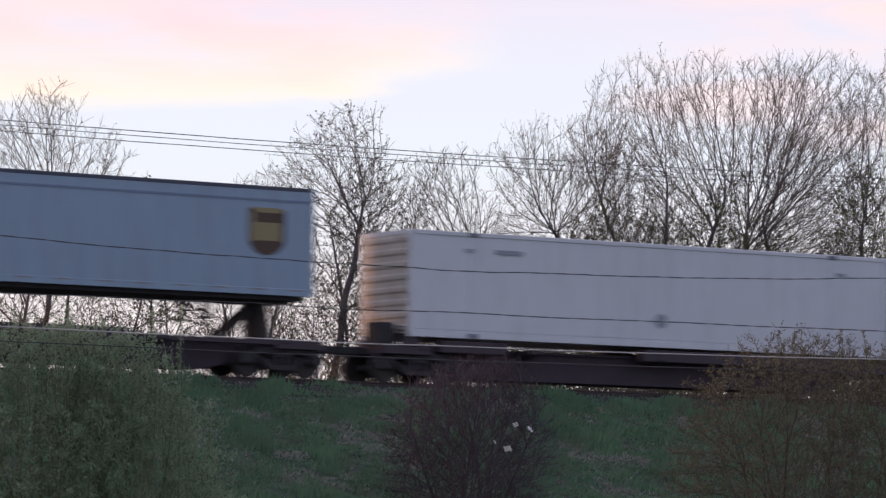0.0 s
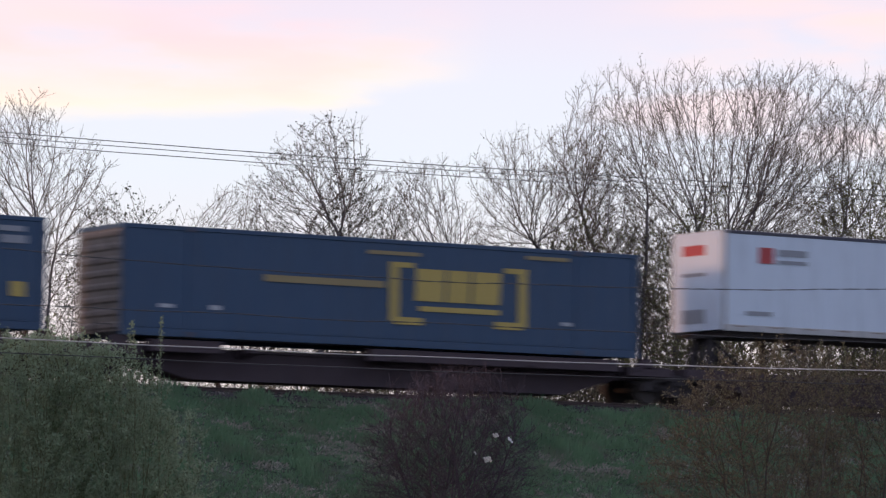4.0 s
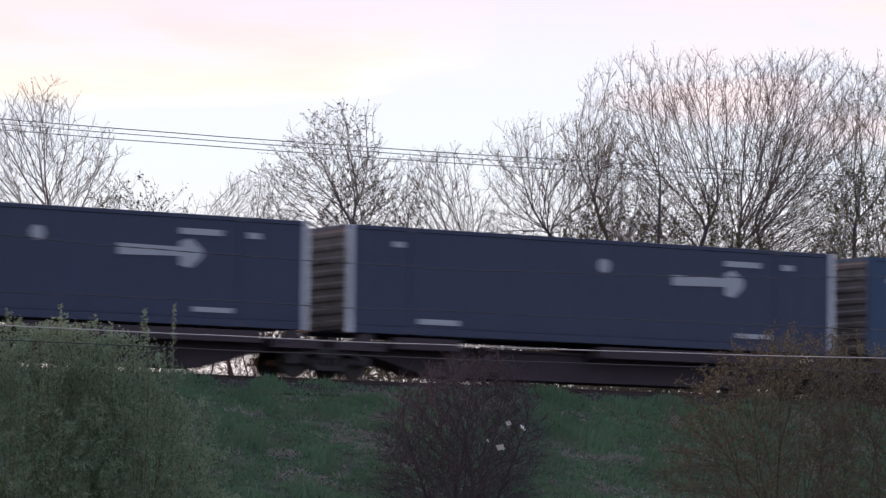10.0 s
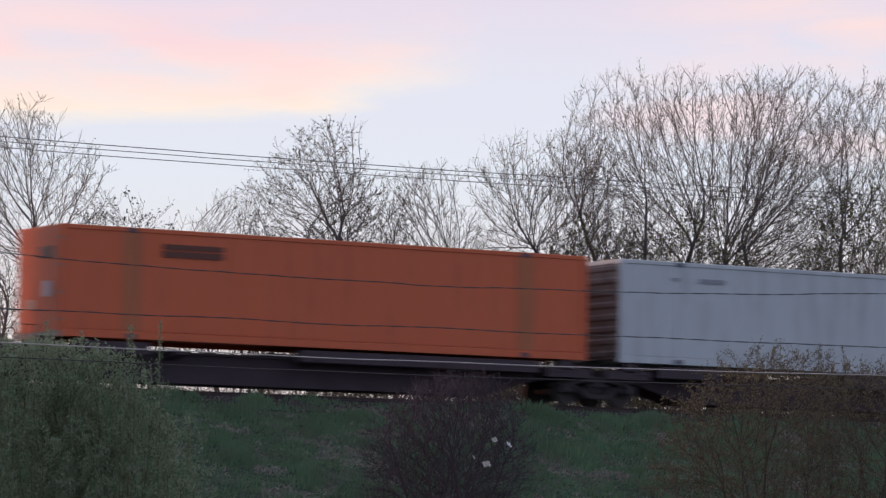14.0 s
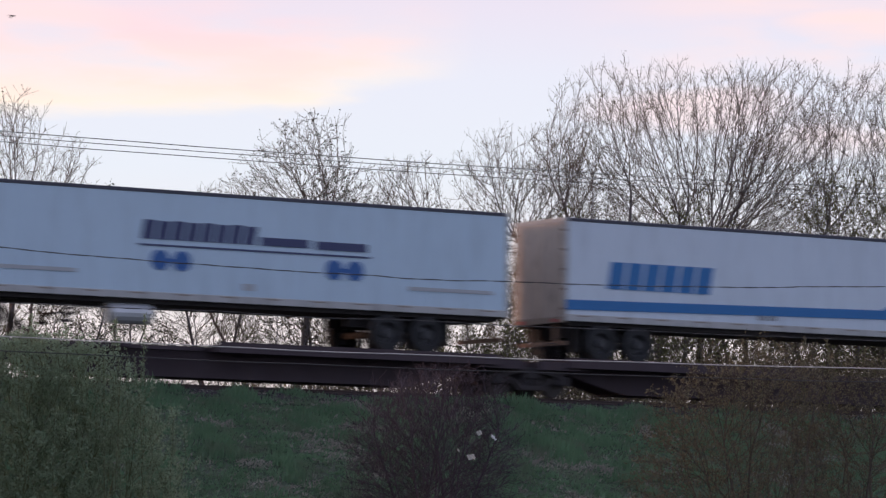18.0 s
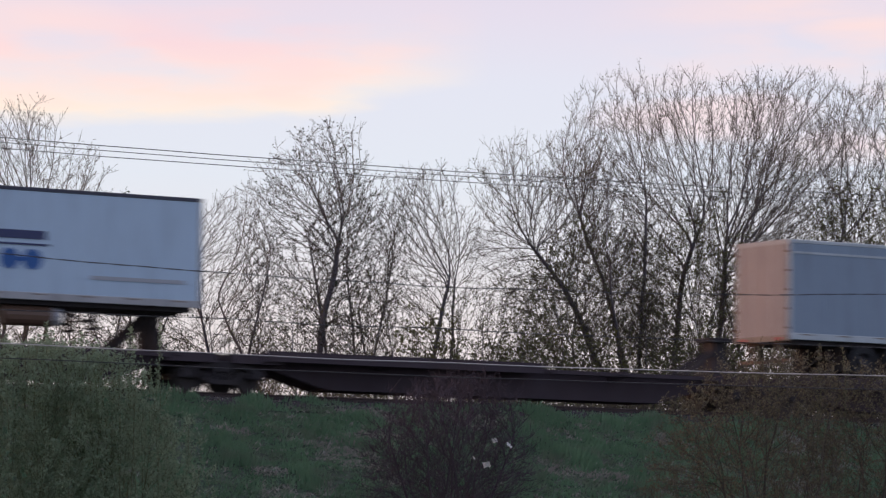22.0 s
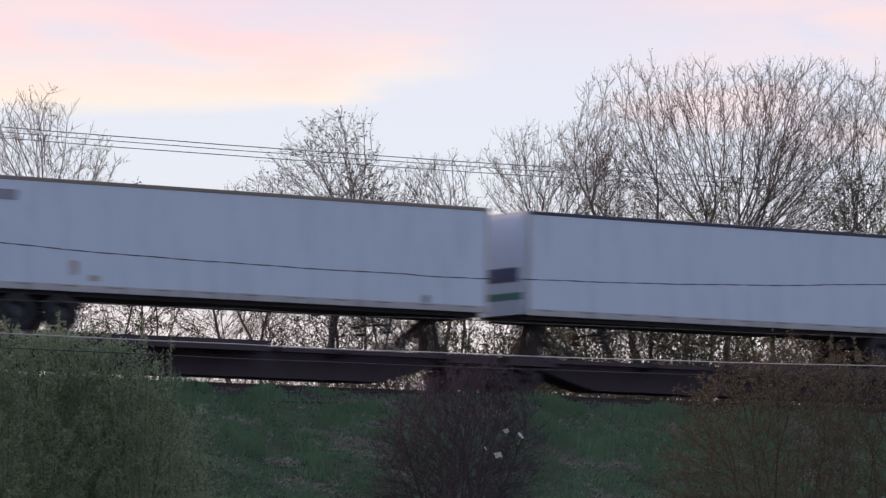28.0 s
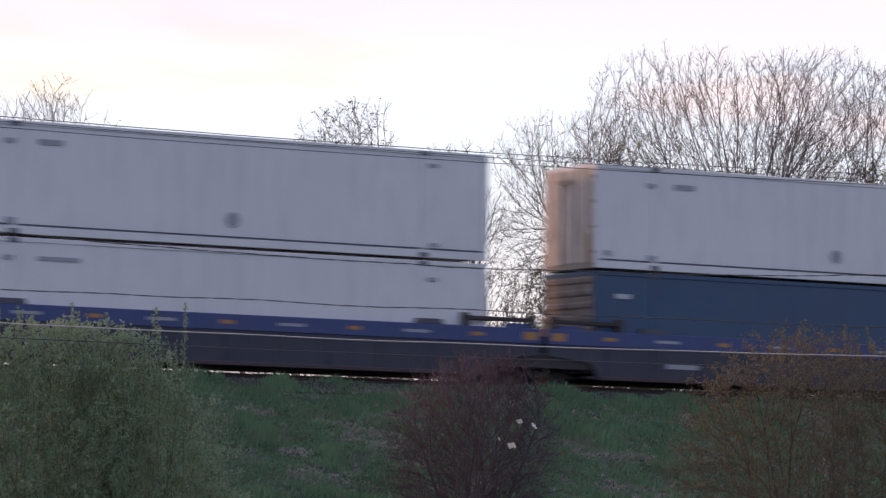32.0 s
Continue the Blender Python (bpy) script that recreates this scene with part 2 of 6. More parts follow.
M = dict(
    white=paint("white_paint", (0.62, 0.605, 0.615), 0.18), white2=paint("grey_white_paint", (0.53, 0.57, 0.58), 0.45), soot=material("sooty_end_paint", (0.20, 0.165, 0.14), 0.7, 0, 0.35, 0.8, 9, 0.1, 1.0, (0.05, 0.04, 0.038), (1, 0.8, 0.35)), trailer_white=paint("trailer_white_paint", (0.63, 0.70, 0.79), 0.25),
    ups=paint("blue_grey_paint", (0.275, 0.345, 0.425), 0.3), ups_grey=paint("grey_paint", (0.31, 0.36, 0.44), 0.3), ups_dark=paint("dark_grey_blue_paint", (0.17, 0.21, 0.29), 0.3),
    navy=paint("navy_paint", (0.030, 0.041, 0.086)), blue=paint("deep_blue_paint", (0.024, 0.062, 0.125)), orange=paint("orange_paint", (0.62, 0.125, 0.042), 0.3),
    orange_dark=paint("brown_orange_paint", (0.12, 0.035, 0.02), 0.4), red_brown=paint("red_brown_paint", (0.27, 0.07, 0.06), 0.4), yellow_car=paint("yellow_car_paint", (0.24, 0.15, 0.06), 0.6),
    ups_dark_blue=paint("dark_blue_car_paint", (0.021, 0.023, 0.043), 0.5),
    end_dark=paint("dark_end_paint", (0.085, 0.07, 0.065), 0.4), olive_orange=paint("dull_tan_paint", (0.45, 0.13, 0.045), 0.4), brown_car=paint("brown_car_paint", (0.085, 0.045, 0.034), 0.5), blue_car=paint("blue_car_paint", (0.03, 0.05, 0.16), 0.5), car=material("dark_car_paint", (0.075, 0.058, 0.066), 0.85, 0, 0.2, 1.2, 14, 0.2, 0.5, (0.075, 0.05, 0.04), spec=0.2),
    silver=material("bare_aluminium", (0.62, 0.63, 0.66), 0.42, 0.35, 0.1, 1.5, 20, 0.05, 0.3), rail_alu=material("grimy_aluminium", (0.45, 0.44, 0.44), 0.5, 0.2, 0.15, 1.5, 20, 0.05, 0.4),
    dark_rail=material("dark_trim", (0.06, 0.06, 0.085), 0.55, 0, 0.15, 2, 20), steel=material("dark_steel", (0.055, 0.048, 0.05), 0.8, 0.1, 0.25, 4, 30, 0.2, 0.4, spec=0.2), wheel_steel=material("worn_wheel_steel", (0.06, 0.05, 0.045), 0.7, 0.3, 0.25, 4, 30),
    rubber=material("tyre_rubber", (0.022, 0.022, 0.024), 0.85, 0, 0.2, 6, 40), rim=material("wheel_rim", (0.06, 0.06, 0.066), 0.4, 0.4, 0.15, 6, 30), unit_black=material("unit_black", (0.02, 0.02, 0.022), 0.7, 0, 0.2, 5, 30),
    gold=paint("gold_mark", (0.28, 0.215, 0.10), 0.1), brown=paint("brown_mark", (0.07, 0.035, 0.018), 0.1), yellow=paint("yellow_mark", (0.46, 0.34, 0.09), 0.2), logo_blue=paint("blue_mark", (0.03, 0.12, 0.36), 0.15), logo_sky=paint("bright_blue_mark", (0.02, 0.16, 0.42), 0.1),
    logo_navy=paint("navy_mark", (0.045, 0.055, 0.14), 0.1), logo_black=paint("black_mark", (0.03, 0.03, 0.04), 0.1), pale=paint("pale_mark", (0.42, 0.43, 0.46), 0.1), mid=paint("grey_mark", (0.28, 0.29, 0.32), 0.1), red=paint("red_mark", (0.45, 0.06, 0.06), 0.1), green=paint("green_mark", (0.05, 0.22, 0.17), 0.1),
    olive=paint("olive_mark", (0.14, 0.2, 0.12), 0.1), tan=material("dusty_white_paint", (0.53, 0.455, 0.385), 0.6, 0, 0.2, 0.8, 9, 0.08, 0.75, (0.17, 0.12, 0.09), (1, 0.7, 0.3)), scuff=paint("scuffed_metal", (0.26, 0.21, 0.17), 0.4), reflector=paint("amber_reflector", (0.34, 0.17, 0.05), 0.3),
    rail=material("rail_steel", (0.07, 0.05, 0.045), 0.5, 0.5, 0.2, 2, 20), tie=material("creosoted_wood", (0.05, 0.04, 0.035), 0.9, 0, 0.3, 3, 20, 0.3), ballast=material("ballast_stone", (0.035, 0.03, 0.033), 0.95, 0, 0.4, 3, 18, 1.0, 0.5, stretch=(1, 1, 1), islands=0.5),
    soil=material("grassy_soil", (0.05, 0.075, 0.045), 0.95, 0, 0.4, 0.6, 5, 0.8, 0.5, (0.10, 0.09, 0.07), (0.25, 0.25, 0.25)), grass=material("grass_blades", (0.185, 0.31, 0.18), 0.75, 0, 0.4, 0.6, 3, 0, 0.7, (0.25, 0.225, 0.19), (0.25, 0.25, 0.25), islands=0.2, spec=0.2), straw=material("dead_grass", (0.45, 0.425, 0.37), 0.8, 0, 0.3, 1.2, 9, 0, 0.3, islands=0.3, spec=0.2),
    bark=material("grey_bark", (0.15, 0.13, 0.135), 0.9, 0, 0.3, 2, 25, 0.6, 0.3, (0.10, 0.09, 0.085)), twig=material("twig_bark", (0.14, 0.108, 0.09), 0.85, 0, 0.3, 1, 10, islands=0.4), bud=material("opening_buds", (0.2, 0.19, 0.12), 0.8, 0, 0.3, 1, 8, islands=0.7, spec=0.2),
    leaf=material("young_leaves", (0.19, 0.185, 0.09), 0.7, 0, 0.35, 1, 8, islands=0.5, spec=0.25), leaf_dark=material("dark_leaves", (0.06, 0.075, 0.045), 0.7, 0, 0.3, 1, 8, islands=0.6, spec=0.25), bush_green=material("spring_bush_leaves", (0.31, 0.385, 0.25), 0.7, 0, 0.5, 1.3, 6, islands=0.08, spec=0.25), bush_red=material("reddish_buds", (0.13, 0.09, 0.10), 0.8, 0, 0.35, 1, 8, islands=0.7), bush_tan=material("yellowish_buds", (0.24, 0.205, 0.125), 0.8, 0, 0.35, 1, 8, islands=0.5),
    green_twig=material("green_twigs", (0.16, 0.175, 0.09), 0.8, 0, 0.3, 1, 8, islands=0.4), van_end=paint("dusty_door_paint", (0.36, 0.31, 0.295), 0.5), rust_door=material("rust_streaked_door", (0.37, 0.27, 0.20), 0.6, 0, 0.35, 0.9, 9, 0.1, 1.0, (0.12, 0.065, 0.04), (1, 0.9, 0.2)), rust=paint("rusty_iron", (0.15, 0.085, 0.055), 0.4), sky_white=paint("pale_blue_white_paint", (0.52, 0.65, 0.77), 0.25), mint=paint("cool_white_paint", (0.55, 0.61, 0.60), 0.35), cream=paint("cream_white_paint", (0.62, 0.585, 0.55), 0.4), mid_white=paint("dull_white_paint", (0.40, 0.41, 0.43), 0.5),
    bush_twig=material("bush_twigs", (0.12, 0.098, 0.075), 0.85, 0, 0.3, 1, 8, islands=0.5), stain=paint("stained_paint", (0.33, 0.22, 0.15), 0.5), red_twig=material("reddish_twigs", (0.10, 0.073, 0.085), 0.85, 0, 0.3, 1, 8, islands=0.5), wire=material("black_cable", (0.035, 0.035, 0.04), 0.4, 0, 0.2, 2, 10), wire_pale=material("bare_aluminium_cable", (0.5, 0.48, 0.46), 0.35, 0.7, 0.15, 2, 10), paper=material("white_plastic_scrap", (0.75, 0.75, 0.74), 0.7, 0, 0.1, 8, 40), feather=material("dark_feathers", (0.05, 0.045, 0.04), 0.9, 0, 0.2, 20, 60),
)


def translucent(m, share):
    """Thin leaves let part of the light through."""
    n, l = m.node_tree.nodes, m.node_tree.links
    b, end = n["Principled BSDF"], n["Material Output"]
    thin, mixer = n.new("ShaderNodeBsdfTranslucent"), n.new("ShaderNodeMixShader")
    l.new(b.inputs["Base Color"].links[0].from_socket, thin.inputs["Color"])
    mixer.inputs[0].default_value = share
    l.new(b.outputs[0], mixer.inputs[1])
    l.new(thin.outputs[0], mixer.inputs[2])
    l.new(mixer.outputs[0], end.inputs["Surface"])


for key, share in (("bush_green", 0.5), ("bush_tan", 0.4), ("leaf", 0.45), ("grass", 0.45), ("straw", 0.35)):
    translucent(M[key], share)

# ---- geometry helpers ----
class Geo:
    """Vertices and faces of one mesh."""

    def __init__(self):
        self.v, self.f = [], []

    def add(self, verts, faces):
        k = len(self.v)
        self.v += verts
        self.f += [tuple(k + i for i in q) for q in faces]
        return self

    def box(self, x0, x1, y0, y1, z0, z1, c=0.0):
        """A box; c chamfers its long edges along x."""
        if c <= 0:
            return self.add([(x, y, z) for x in (x0, x1) for y in (y0, y1) for z in (z0, z1)],
                            [(0, 1, 3, 2), (4, 6, 7, 5), (0, 4, 5, 1), (2, 3, 7, 6), (0, 2, 6, 4), (1, 5, 7, 3)])
        ring = [(y0 + c, z0), (y1 - c, z0), (y1, z0 + c), (y1, z1 - c), (y1 - c, z1), (y0 + c, z1), (y0, z1 - c), (y0, z0 + c)]
        return self.loft([[(x, y, z) for y, z in ring] for x in (x0, x1)])

    def loft(self, rings, cap=True):
        n, k = len(rings[0]), len(self.v)
        for r in rings:
            self.v += r
        for j in range(len(rings) - 1):
            for i in range(n):
                a, b = k + j * n + i, k + j * n + (i + 1) % n
                self.f.append((a, b, b + n, a + n))
        if cap:
            self.f.append(tuple(k + i for i in reversed(range(n))))
            self.f.append(tuple(k + (len(rings) - 1) * n + i for i in range(n)))
        return self

    def prism_y(self, outline, y0, y1):
        """An outline in x and z, drawn out along y."""
        return self.loft([[(x, y, z) for x, z in outline] for y in (y0, y1)])

    def cyl_y(self, x, z, r, y0, y1, n=16):
        return self.loft([[(x + r * math.cos(2 * math.pi * i / n), y, z + r * math.sin(2 * math.pi * i / n)) for i in range(n)] for y in (y0, y1)])

    def cyl_x(self, y, z, r, x0, x1, n=10):
        return self.loft([[(x, y + r * math.cos(2 * math.pi * i / n), z + r * math.sin(2 * math.pi * i / n)) for i in range(n)] for x in (x0, x1)])

    def bar(self, a, b, r0, r1, n=4):
        a, b = Vector(a), Vector(b)
        d = (b - a).normalized()
        u = d.orthogonal().normalized()
        w = d.cross(u)
        return self.loft([[tuple(p + (u * math.cos(2 * math.pi * i / n) + w * math.sin(2 * math.pi * i / n)) * r) for i in range(n)] for p, r in ((a, r0), (b, r1))])

    def flip(self, length):
        """Turned end for end along x."""
        self.v = [(length - x, y, z) for x, y, z in self.v]
        self.f = [tuple(reversed(q)) for q in self.f]
        return self

    def mesh(self, name, mat, smooth=False):
        me = bpy.data.meshes.new(name)
        me.from_pydata(self.v, [], self.f)
        me.materials.append(mat)
        if smooth:
            me.shade_smooth()
        me.update()
        return me


MESHES = {}


def part(name, geo, mat, parent=None, label="", smooth=False):
    ob = new(name, geo.mesh(name, mat, smooth))
    ob.parent = parent
    return tagged(ob, label=label) if label else ob


def thing(name, label, category, group="", kind=""):
    return tagged(new(name), label, category, group, kind)


MOVERS = []
YC, HALF = 92.655, 1.295  # middle of the track; half a container's width


def run(t):
    """How far the train has gone after t seconds; it slows slightly."""
    return 25.03 * t - 0.0205 * t * t


def travels(ob, s, z=0.0):
    ob.location = (s, YC, z)
    MOVERS.append((ob, s, z))
    return ob


# ---- ground and track ----
def slope_z(y):
    """Height of the ground across the line."""
    prof = ((-3000, -6.4), (74, -6.4), (77, -6.1), (89.2, -0.62), (89.9, -0.42), (95.4, -0.42), (96.5, -0.7), (104, -2.6), (112, -3.0), (4000, -3.0))
    for (a, p), (b, q) in zip(prof, prof[1:]):
        if y <= b:
            return p + (q - p) * (y - a) / (b - a)
    return -3.0


def ground_z(x, y):
    z = slope_z(y)
    if 70 < y < 90 and -20 < x < 140:
        k = min(1, (y - 70) / 6, (90 - y) / 1.2)
        z += k * (0.16 * noise.noise((x * 0.35, y * 0.35, 0)) + 0.07 * noise.noise((x * 1.3, y * 1.3, 5)))
    return z


def axis(*runs):
    out = []
    for a, b, step in runs:
        n = max(1, round((b - a) / step))
        out += [a + (b - a) * i / n for i in range(n)]
    return out + [runs[-1][1]]


xs = axis((-2500, -200, 230), (-200, 20, 10), (20, 100, 0.4), (100, 300, 10), (300, 2700, 240))
ys = axis((-2000, -100, 300), (-100, 60, 8), (60, 75, 1), (75, 90, 0.4), (90, 96, 0.5), (96, 114, 1.5), (114, 300, 12), (300, 3500, 320))
g = Geo()
g.v = [(x, y, ground_z(x, y)) for y in ys for x in xs]
g.f = [(j * len(xs) + i, j * len(xs) + i + 1, (j + 1) * len(xs) + i + 1, (j + 1) * len(xs) + i) for j in range(len(ys) - 1) for i in range(len(xs) - 1)]
ground = tagged(part("ground", g, M["soil"], smooth=True), "grassy railway embankment rising from flat land", "ground", kind="structure")

rng = random.Random(3)
g = Geo()
bx = axis((-820, 20, 40), (20, 110, 0.35), (110, 920, 40))
prof = [(89.3, -0.8), (89.8, -0.4), (90.3, -0.24), (90.8, -0.19), (92.65, -0.2), (94.5, -0.19), (95.3, -0.4), (95.9, -0.56)]
for x in bx:
    fine = 20 <= x <= 110
    g.v += [(x, y + (rng.uniform(-0.08, 0.08) if fine else 0), z + (rng.uniform(-0.035, 0.03) if fine else 0)) for y, z in prof]
k = len(prof)
g.f = [(j * k + i, (j + 1) * k + i, (j + 1) * k + i + 1, j * k + i + 1) for j in range(len(bx) - 1) for i in range(k - 1)]
tagged(part("ballast_bed", g, M["ballast"]), "dark crushed stone ballast under the track", "ballast", kind="structure")

g = Geo()
for i in range(3200):
    x, q = rng.uniform(30, 98), rng.random()
    y = 90.1 + 0.9 * q
    z = -0.3 + 0.12 * min(1, q * 1.5) + rng.uniform(-0.01, 0.03)
    r = rng.uniform(0.02, 0.05)
    c = [(x + r * rng.uniform(.6, 1.2) * a, y + r * rng.uniform(.6, 1.2) * b, z + r * rng.uniform(.5, 1.0) * c) for a, b, c in ((1, 0, 0), (-1, 0, 0), (0, 1, 0), (0, -1, 0), (0, 0, 1), (0, 0, -1))]
    g.add(c, [(0, 2, 4), (2, 1, 4), (1, 3, 4), (3, 0, 4), (2, 0, 5), (1, 2, 5), (3, 1, 5), (0, 3, 5)])
tagged(part("ballast_stones", g, M["ballast"]), "loose dark ballast stones on the track shoulder", "stones", kind="stuff")

RAIL_SECTION = [(-0.07, -0.175), (0.07, -0.175), (0.07, -0.16), (0.012, -0.14), (0.012, -0.05), (0.036, -0.035), (0.036, -0.004), (0.03, 0.0), (-0.03, 0.0), (-0.036, -0.004), (-0.036, -0.035), (-0.012, -0.05), (-0.012, -0.14), (-0.07, -0.16)]
for y in (YC - 0.7175, YC + 0.7175):
    g = Geo().loft([[(x, y + a, b) for a, b in RAIL_SECTION] for x in (-820, 920)])
    tagged(part("rail", g, M["rail"]), "rusty steel running rail on wooden ties", "rail", "rails of the track", kind="structure")
tie = Geo().box(-0.115, 0.115, -1.3, 1.3, -0.34, -0.178, 0.01)
tie_mesh = tie.mesh("tie", M["tie"])
track = thing("crossties", "dark creosoted wooden ties bedded in ballast", "ties", kind="structure")
for i in range(150):
    o = new("tie", tie_mesh)
    o.location, o.parent = (28 + i * 0.5, YC, rng.uniform(-0.006, 0.0)), track

# ---- grass ----
def tuft(g, x, y, z, h, lean, n, rng):
    for _ in range(n):
        a = rng.uniform(-0.9, 0.9)
        w, hh = rng.uniform(0.014, 0.032), h * rng.uniform(0.5, 1.2)
        ox, oy = x + rng.uniform(-0.11, 0.11), y + rng.uniform(-0.11, 0.11)
        lx, ly = lean * rng.uniform(-1, 1), lean * rng.uniform(-1.4, 0.3)
        c, s = math.cos(a) * w, math.sin(a) * w
        g.add([(ox - c, oy - s, z), (ox + c, oy + s, z), (ox + lx * .4 + c * .6, oy + ly * .4 + s * .6, z + hh * .6), (ox + lx * .4 - c * .6, oy + ly * .4 - s * .6, z + hh * .6), (ox + lx, oy + ly, z + hh)], [(0, 1, 2, 3), (3, 2, 4)])


rng = random.Random(11)
green, dead = Geo(), Geo()
for i in range(40000):
    y = 78.0 + 12.6 * math.sqrt(rng.random())
    x = y * rng.uniform(0.455, 0.80)
    z = ground_z(x, y) - 0.02 if y < 89.4 else -0.56 + 0.26 * min(1, y - 89.4)
    q = noise.noise((x * 0.45, y * 0.6, 3)) + 0.5 * noise.noise((x * 1.7, y * 1.7, 9))
    if q > 0.3 and rng.random() < 0.7 or rng.random() < 0.05:
        tuft(dead, x, y, z, rng.uniform(0.04, 0.12), 0.14, 4, rng)
    elif q > -0.5 or rng.random() < 0.5:
        tall = 0.8 + max(0, noise.noise((x * 0.8, y * 0.8, 21)) + 0.1) * 3.0
        tuft(green, x, y, z, rng.uniform(0.06, 0.15) * tall, 0.09, 4, rng)
tagged(part("grass", green, M["grass"]), "short green spring grass on the embankment", "grass", kind="stuff")
tagged(part("dead_grass", dead, M["straw"]), "pale dead grass in patches on the embankment", "dead grass", kind="stuff")


# ---- trees and bushes ----
def tube(g, pts, radii, n):
    k = len(g.v)
    for i, (p, r) in enumerate(zip(pts, radii)):
        d = (pts[min(i + 1, len(pts) - 1)] - pts[max(i - 1, 0)]).normalized()
        u = d.cross(Vector((0.3, 0.9, 0.2)))
        u = u.normalized() if u.length > 1e-4 else Vector((1, 0, 0))
        w = d.cross(u)
        g.v += [tuple(p + (u * math.cos(6.2832 * j / n) + w * math.sin(6.2832 * j / n)) * r) for j in range(n)]
    for i in range(len(pts) - 1):
        for j in range(n):
            a, b = k + i * n + j, k + i * n + (j + 1) % n
            g.f.append((a, b, b + n, a + n))


def leaf(g, p, size, rng, slim=0.28):
    a = Vector((rng.uniform(-1, 1), rng.uniform(-1, 1), rng.uniform(-0.5, 1))).normalized()
    b = a.cross(Vector((rng.uniform(-1, 1), rng.uniform(-1, 1), rng.uniform(-1, 1)))).normalized()
    g.add([tuple(p), tuple(p + a * size * .5 + b * size * slim), tuple(p + a * size), tuple(p + a * size * .5 - b * size * slim)], [(0, 1, 2, 3)])


def scatter(poly, n, depth, nr, notch=0.9):
    """n random points in a crown whose outline in x and z is poly, notched from above; it is thickest in y in the middle."""
    poly = np.array(poly)
    lo, hi = poly.min(0), poly.max(0)
    got, ph = [], nr.uniform(0, 6.3, 3)
    while len(got) < n:
        q = lo + (hi - lo) * nr.random_sample((2 * n, 2))
        inside = np.zeros(len(q), bool)
        wave = np.sin(q[:, 0] * 4.1 + ph[0]) * np.sin(q[:, 0] * 2.3 + 0.6 * q[:, 1] + ph[1]) + 0.5 * np.sin(q[:, 0] * 8.3 + ph[2])
        top = q[:, 1] + notch * np.clip(0.45 + 0.6 * wave, 0, 1.3)
        for a, b in zip(poly, np.roll(poly, -1, 0)):
            cross = (a[1] > top) != (b[1] > top)
            with np.errstate(divide="ignore", invalid="ignore"):
                at = (b[0] - a[0]) * (top - a[1]) / (b[1] - a[1]) + a[0]
            inside ^= cross & (q[:, 0] < at)
        got += list(q[inside])
    q = np.array(got[:n])
    k = np.sqrt(np.clip(1 - ((q[:, 0] - (lo[0] + hi[0]) / 2) / (0.56 * (hi[0] - lo[0]))) ** 2, 0.1, 1))
    return np.column_stack([q[:, 0], depth * k * nr.uniform(-1, 1, n), q[:, 1]])


def grow(stems, poly, count, seed, depth=1.5, step=0.17, reach=2.6, kill=0.2, stiff=0.7, rise=0.18, swing=0.9, wob=0.09, notch=0.9):
    """A branching skeleton: limbs bend towards the free room in the crown. Returns places, headings and parents.
    stems: (offset in x, offset in y, lean x, lean y, length, bend upwards per step)."""
    rng, nr = random.Random(seed), np.random.RandomState(seed)
    pts, heads, up, kids = [], [], [], []

    def put(p, d, parent):
        pts.append(p)
        heads.append(d)
        up.append(parent)
        kids.append([])
        if parent >= 0:
            kids[parent].append(len(pts) - 1)

    for ox, oy, lx, ly, ln, bend in stems:
        d, p, last = np.array((lx, ly, 1.0)), np.array((ox, oy, -0.15)), -1
        d /= np.linalg.norm(d)
        for i in range(max(2, round(ln / step))):
            put(p, d, last)
            last = len(pts) - 1
            d = d + np.array((rng.gauss(0, 0.4 * wob), rng.gauss(0, 0.4 * wob), bend))
            d /= np.linalg.norm(d)
            p = p + d * step
    free = scatter(poly, count, depth, nr, notch)
    best, whose, alive, done = np.full(count, 1e9), np.zeros(count, int), np.ones(count, bool), 0
    for _ in range(110):
        if len(pts) > done:
            P, D = np.array(pts[done:]), np.array(heads[done:])
            v = free[:, None] - P[None]
            dist = np.linalg.norm(v, axis=2) + 1e-6
            cost = dist * (1 + swing * (1 - np.einsum("ijk,jk->ij", v, D) / dist))
            near = cost.argmin(1)
            low = cost[np.arange(count), near]
            better = low < best
            best[better], whose[better] = low[better], near[better] + done
            alive &= dist.min(1) > kill
            done = len(pts)
        act = np.nonzero(alive & (best < reach))[0]
        if not len(act):
            break
        for k in np.unique(whose[act]):
            mine = act[whose[act] == k]
            if len(kids[k]) > 3:
                alive[mine] = False
                continue
            pull = free[mine] - pts[k]
            pull = (pull / np.linalg.norm(pull, axis=1)[:, None]).mean(0)
            d = pull + stiff * heads[k] + np.array((rng.gauss(0, wob), rng.gauss(0, wob), rise))
            d /= np.linalg.norm(d)
            p = pts[k] + d * step * rng.uniform(0.8, 1.2)
            if any(np.linalg.norm(pts[j] - p) < 0.4 * step for j in kids[k]):
                alive[mine[:1]] = False
                continue
            put(p, d, k)
    return np.array(pts), np.array(heads), up, kids


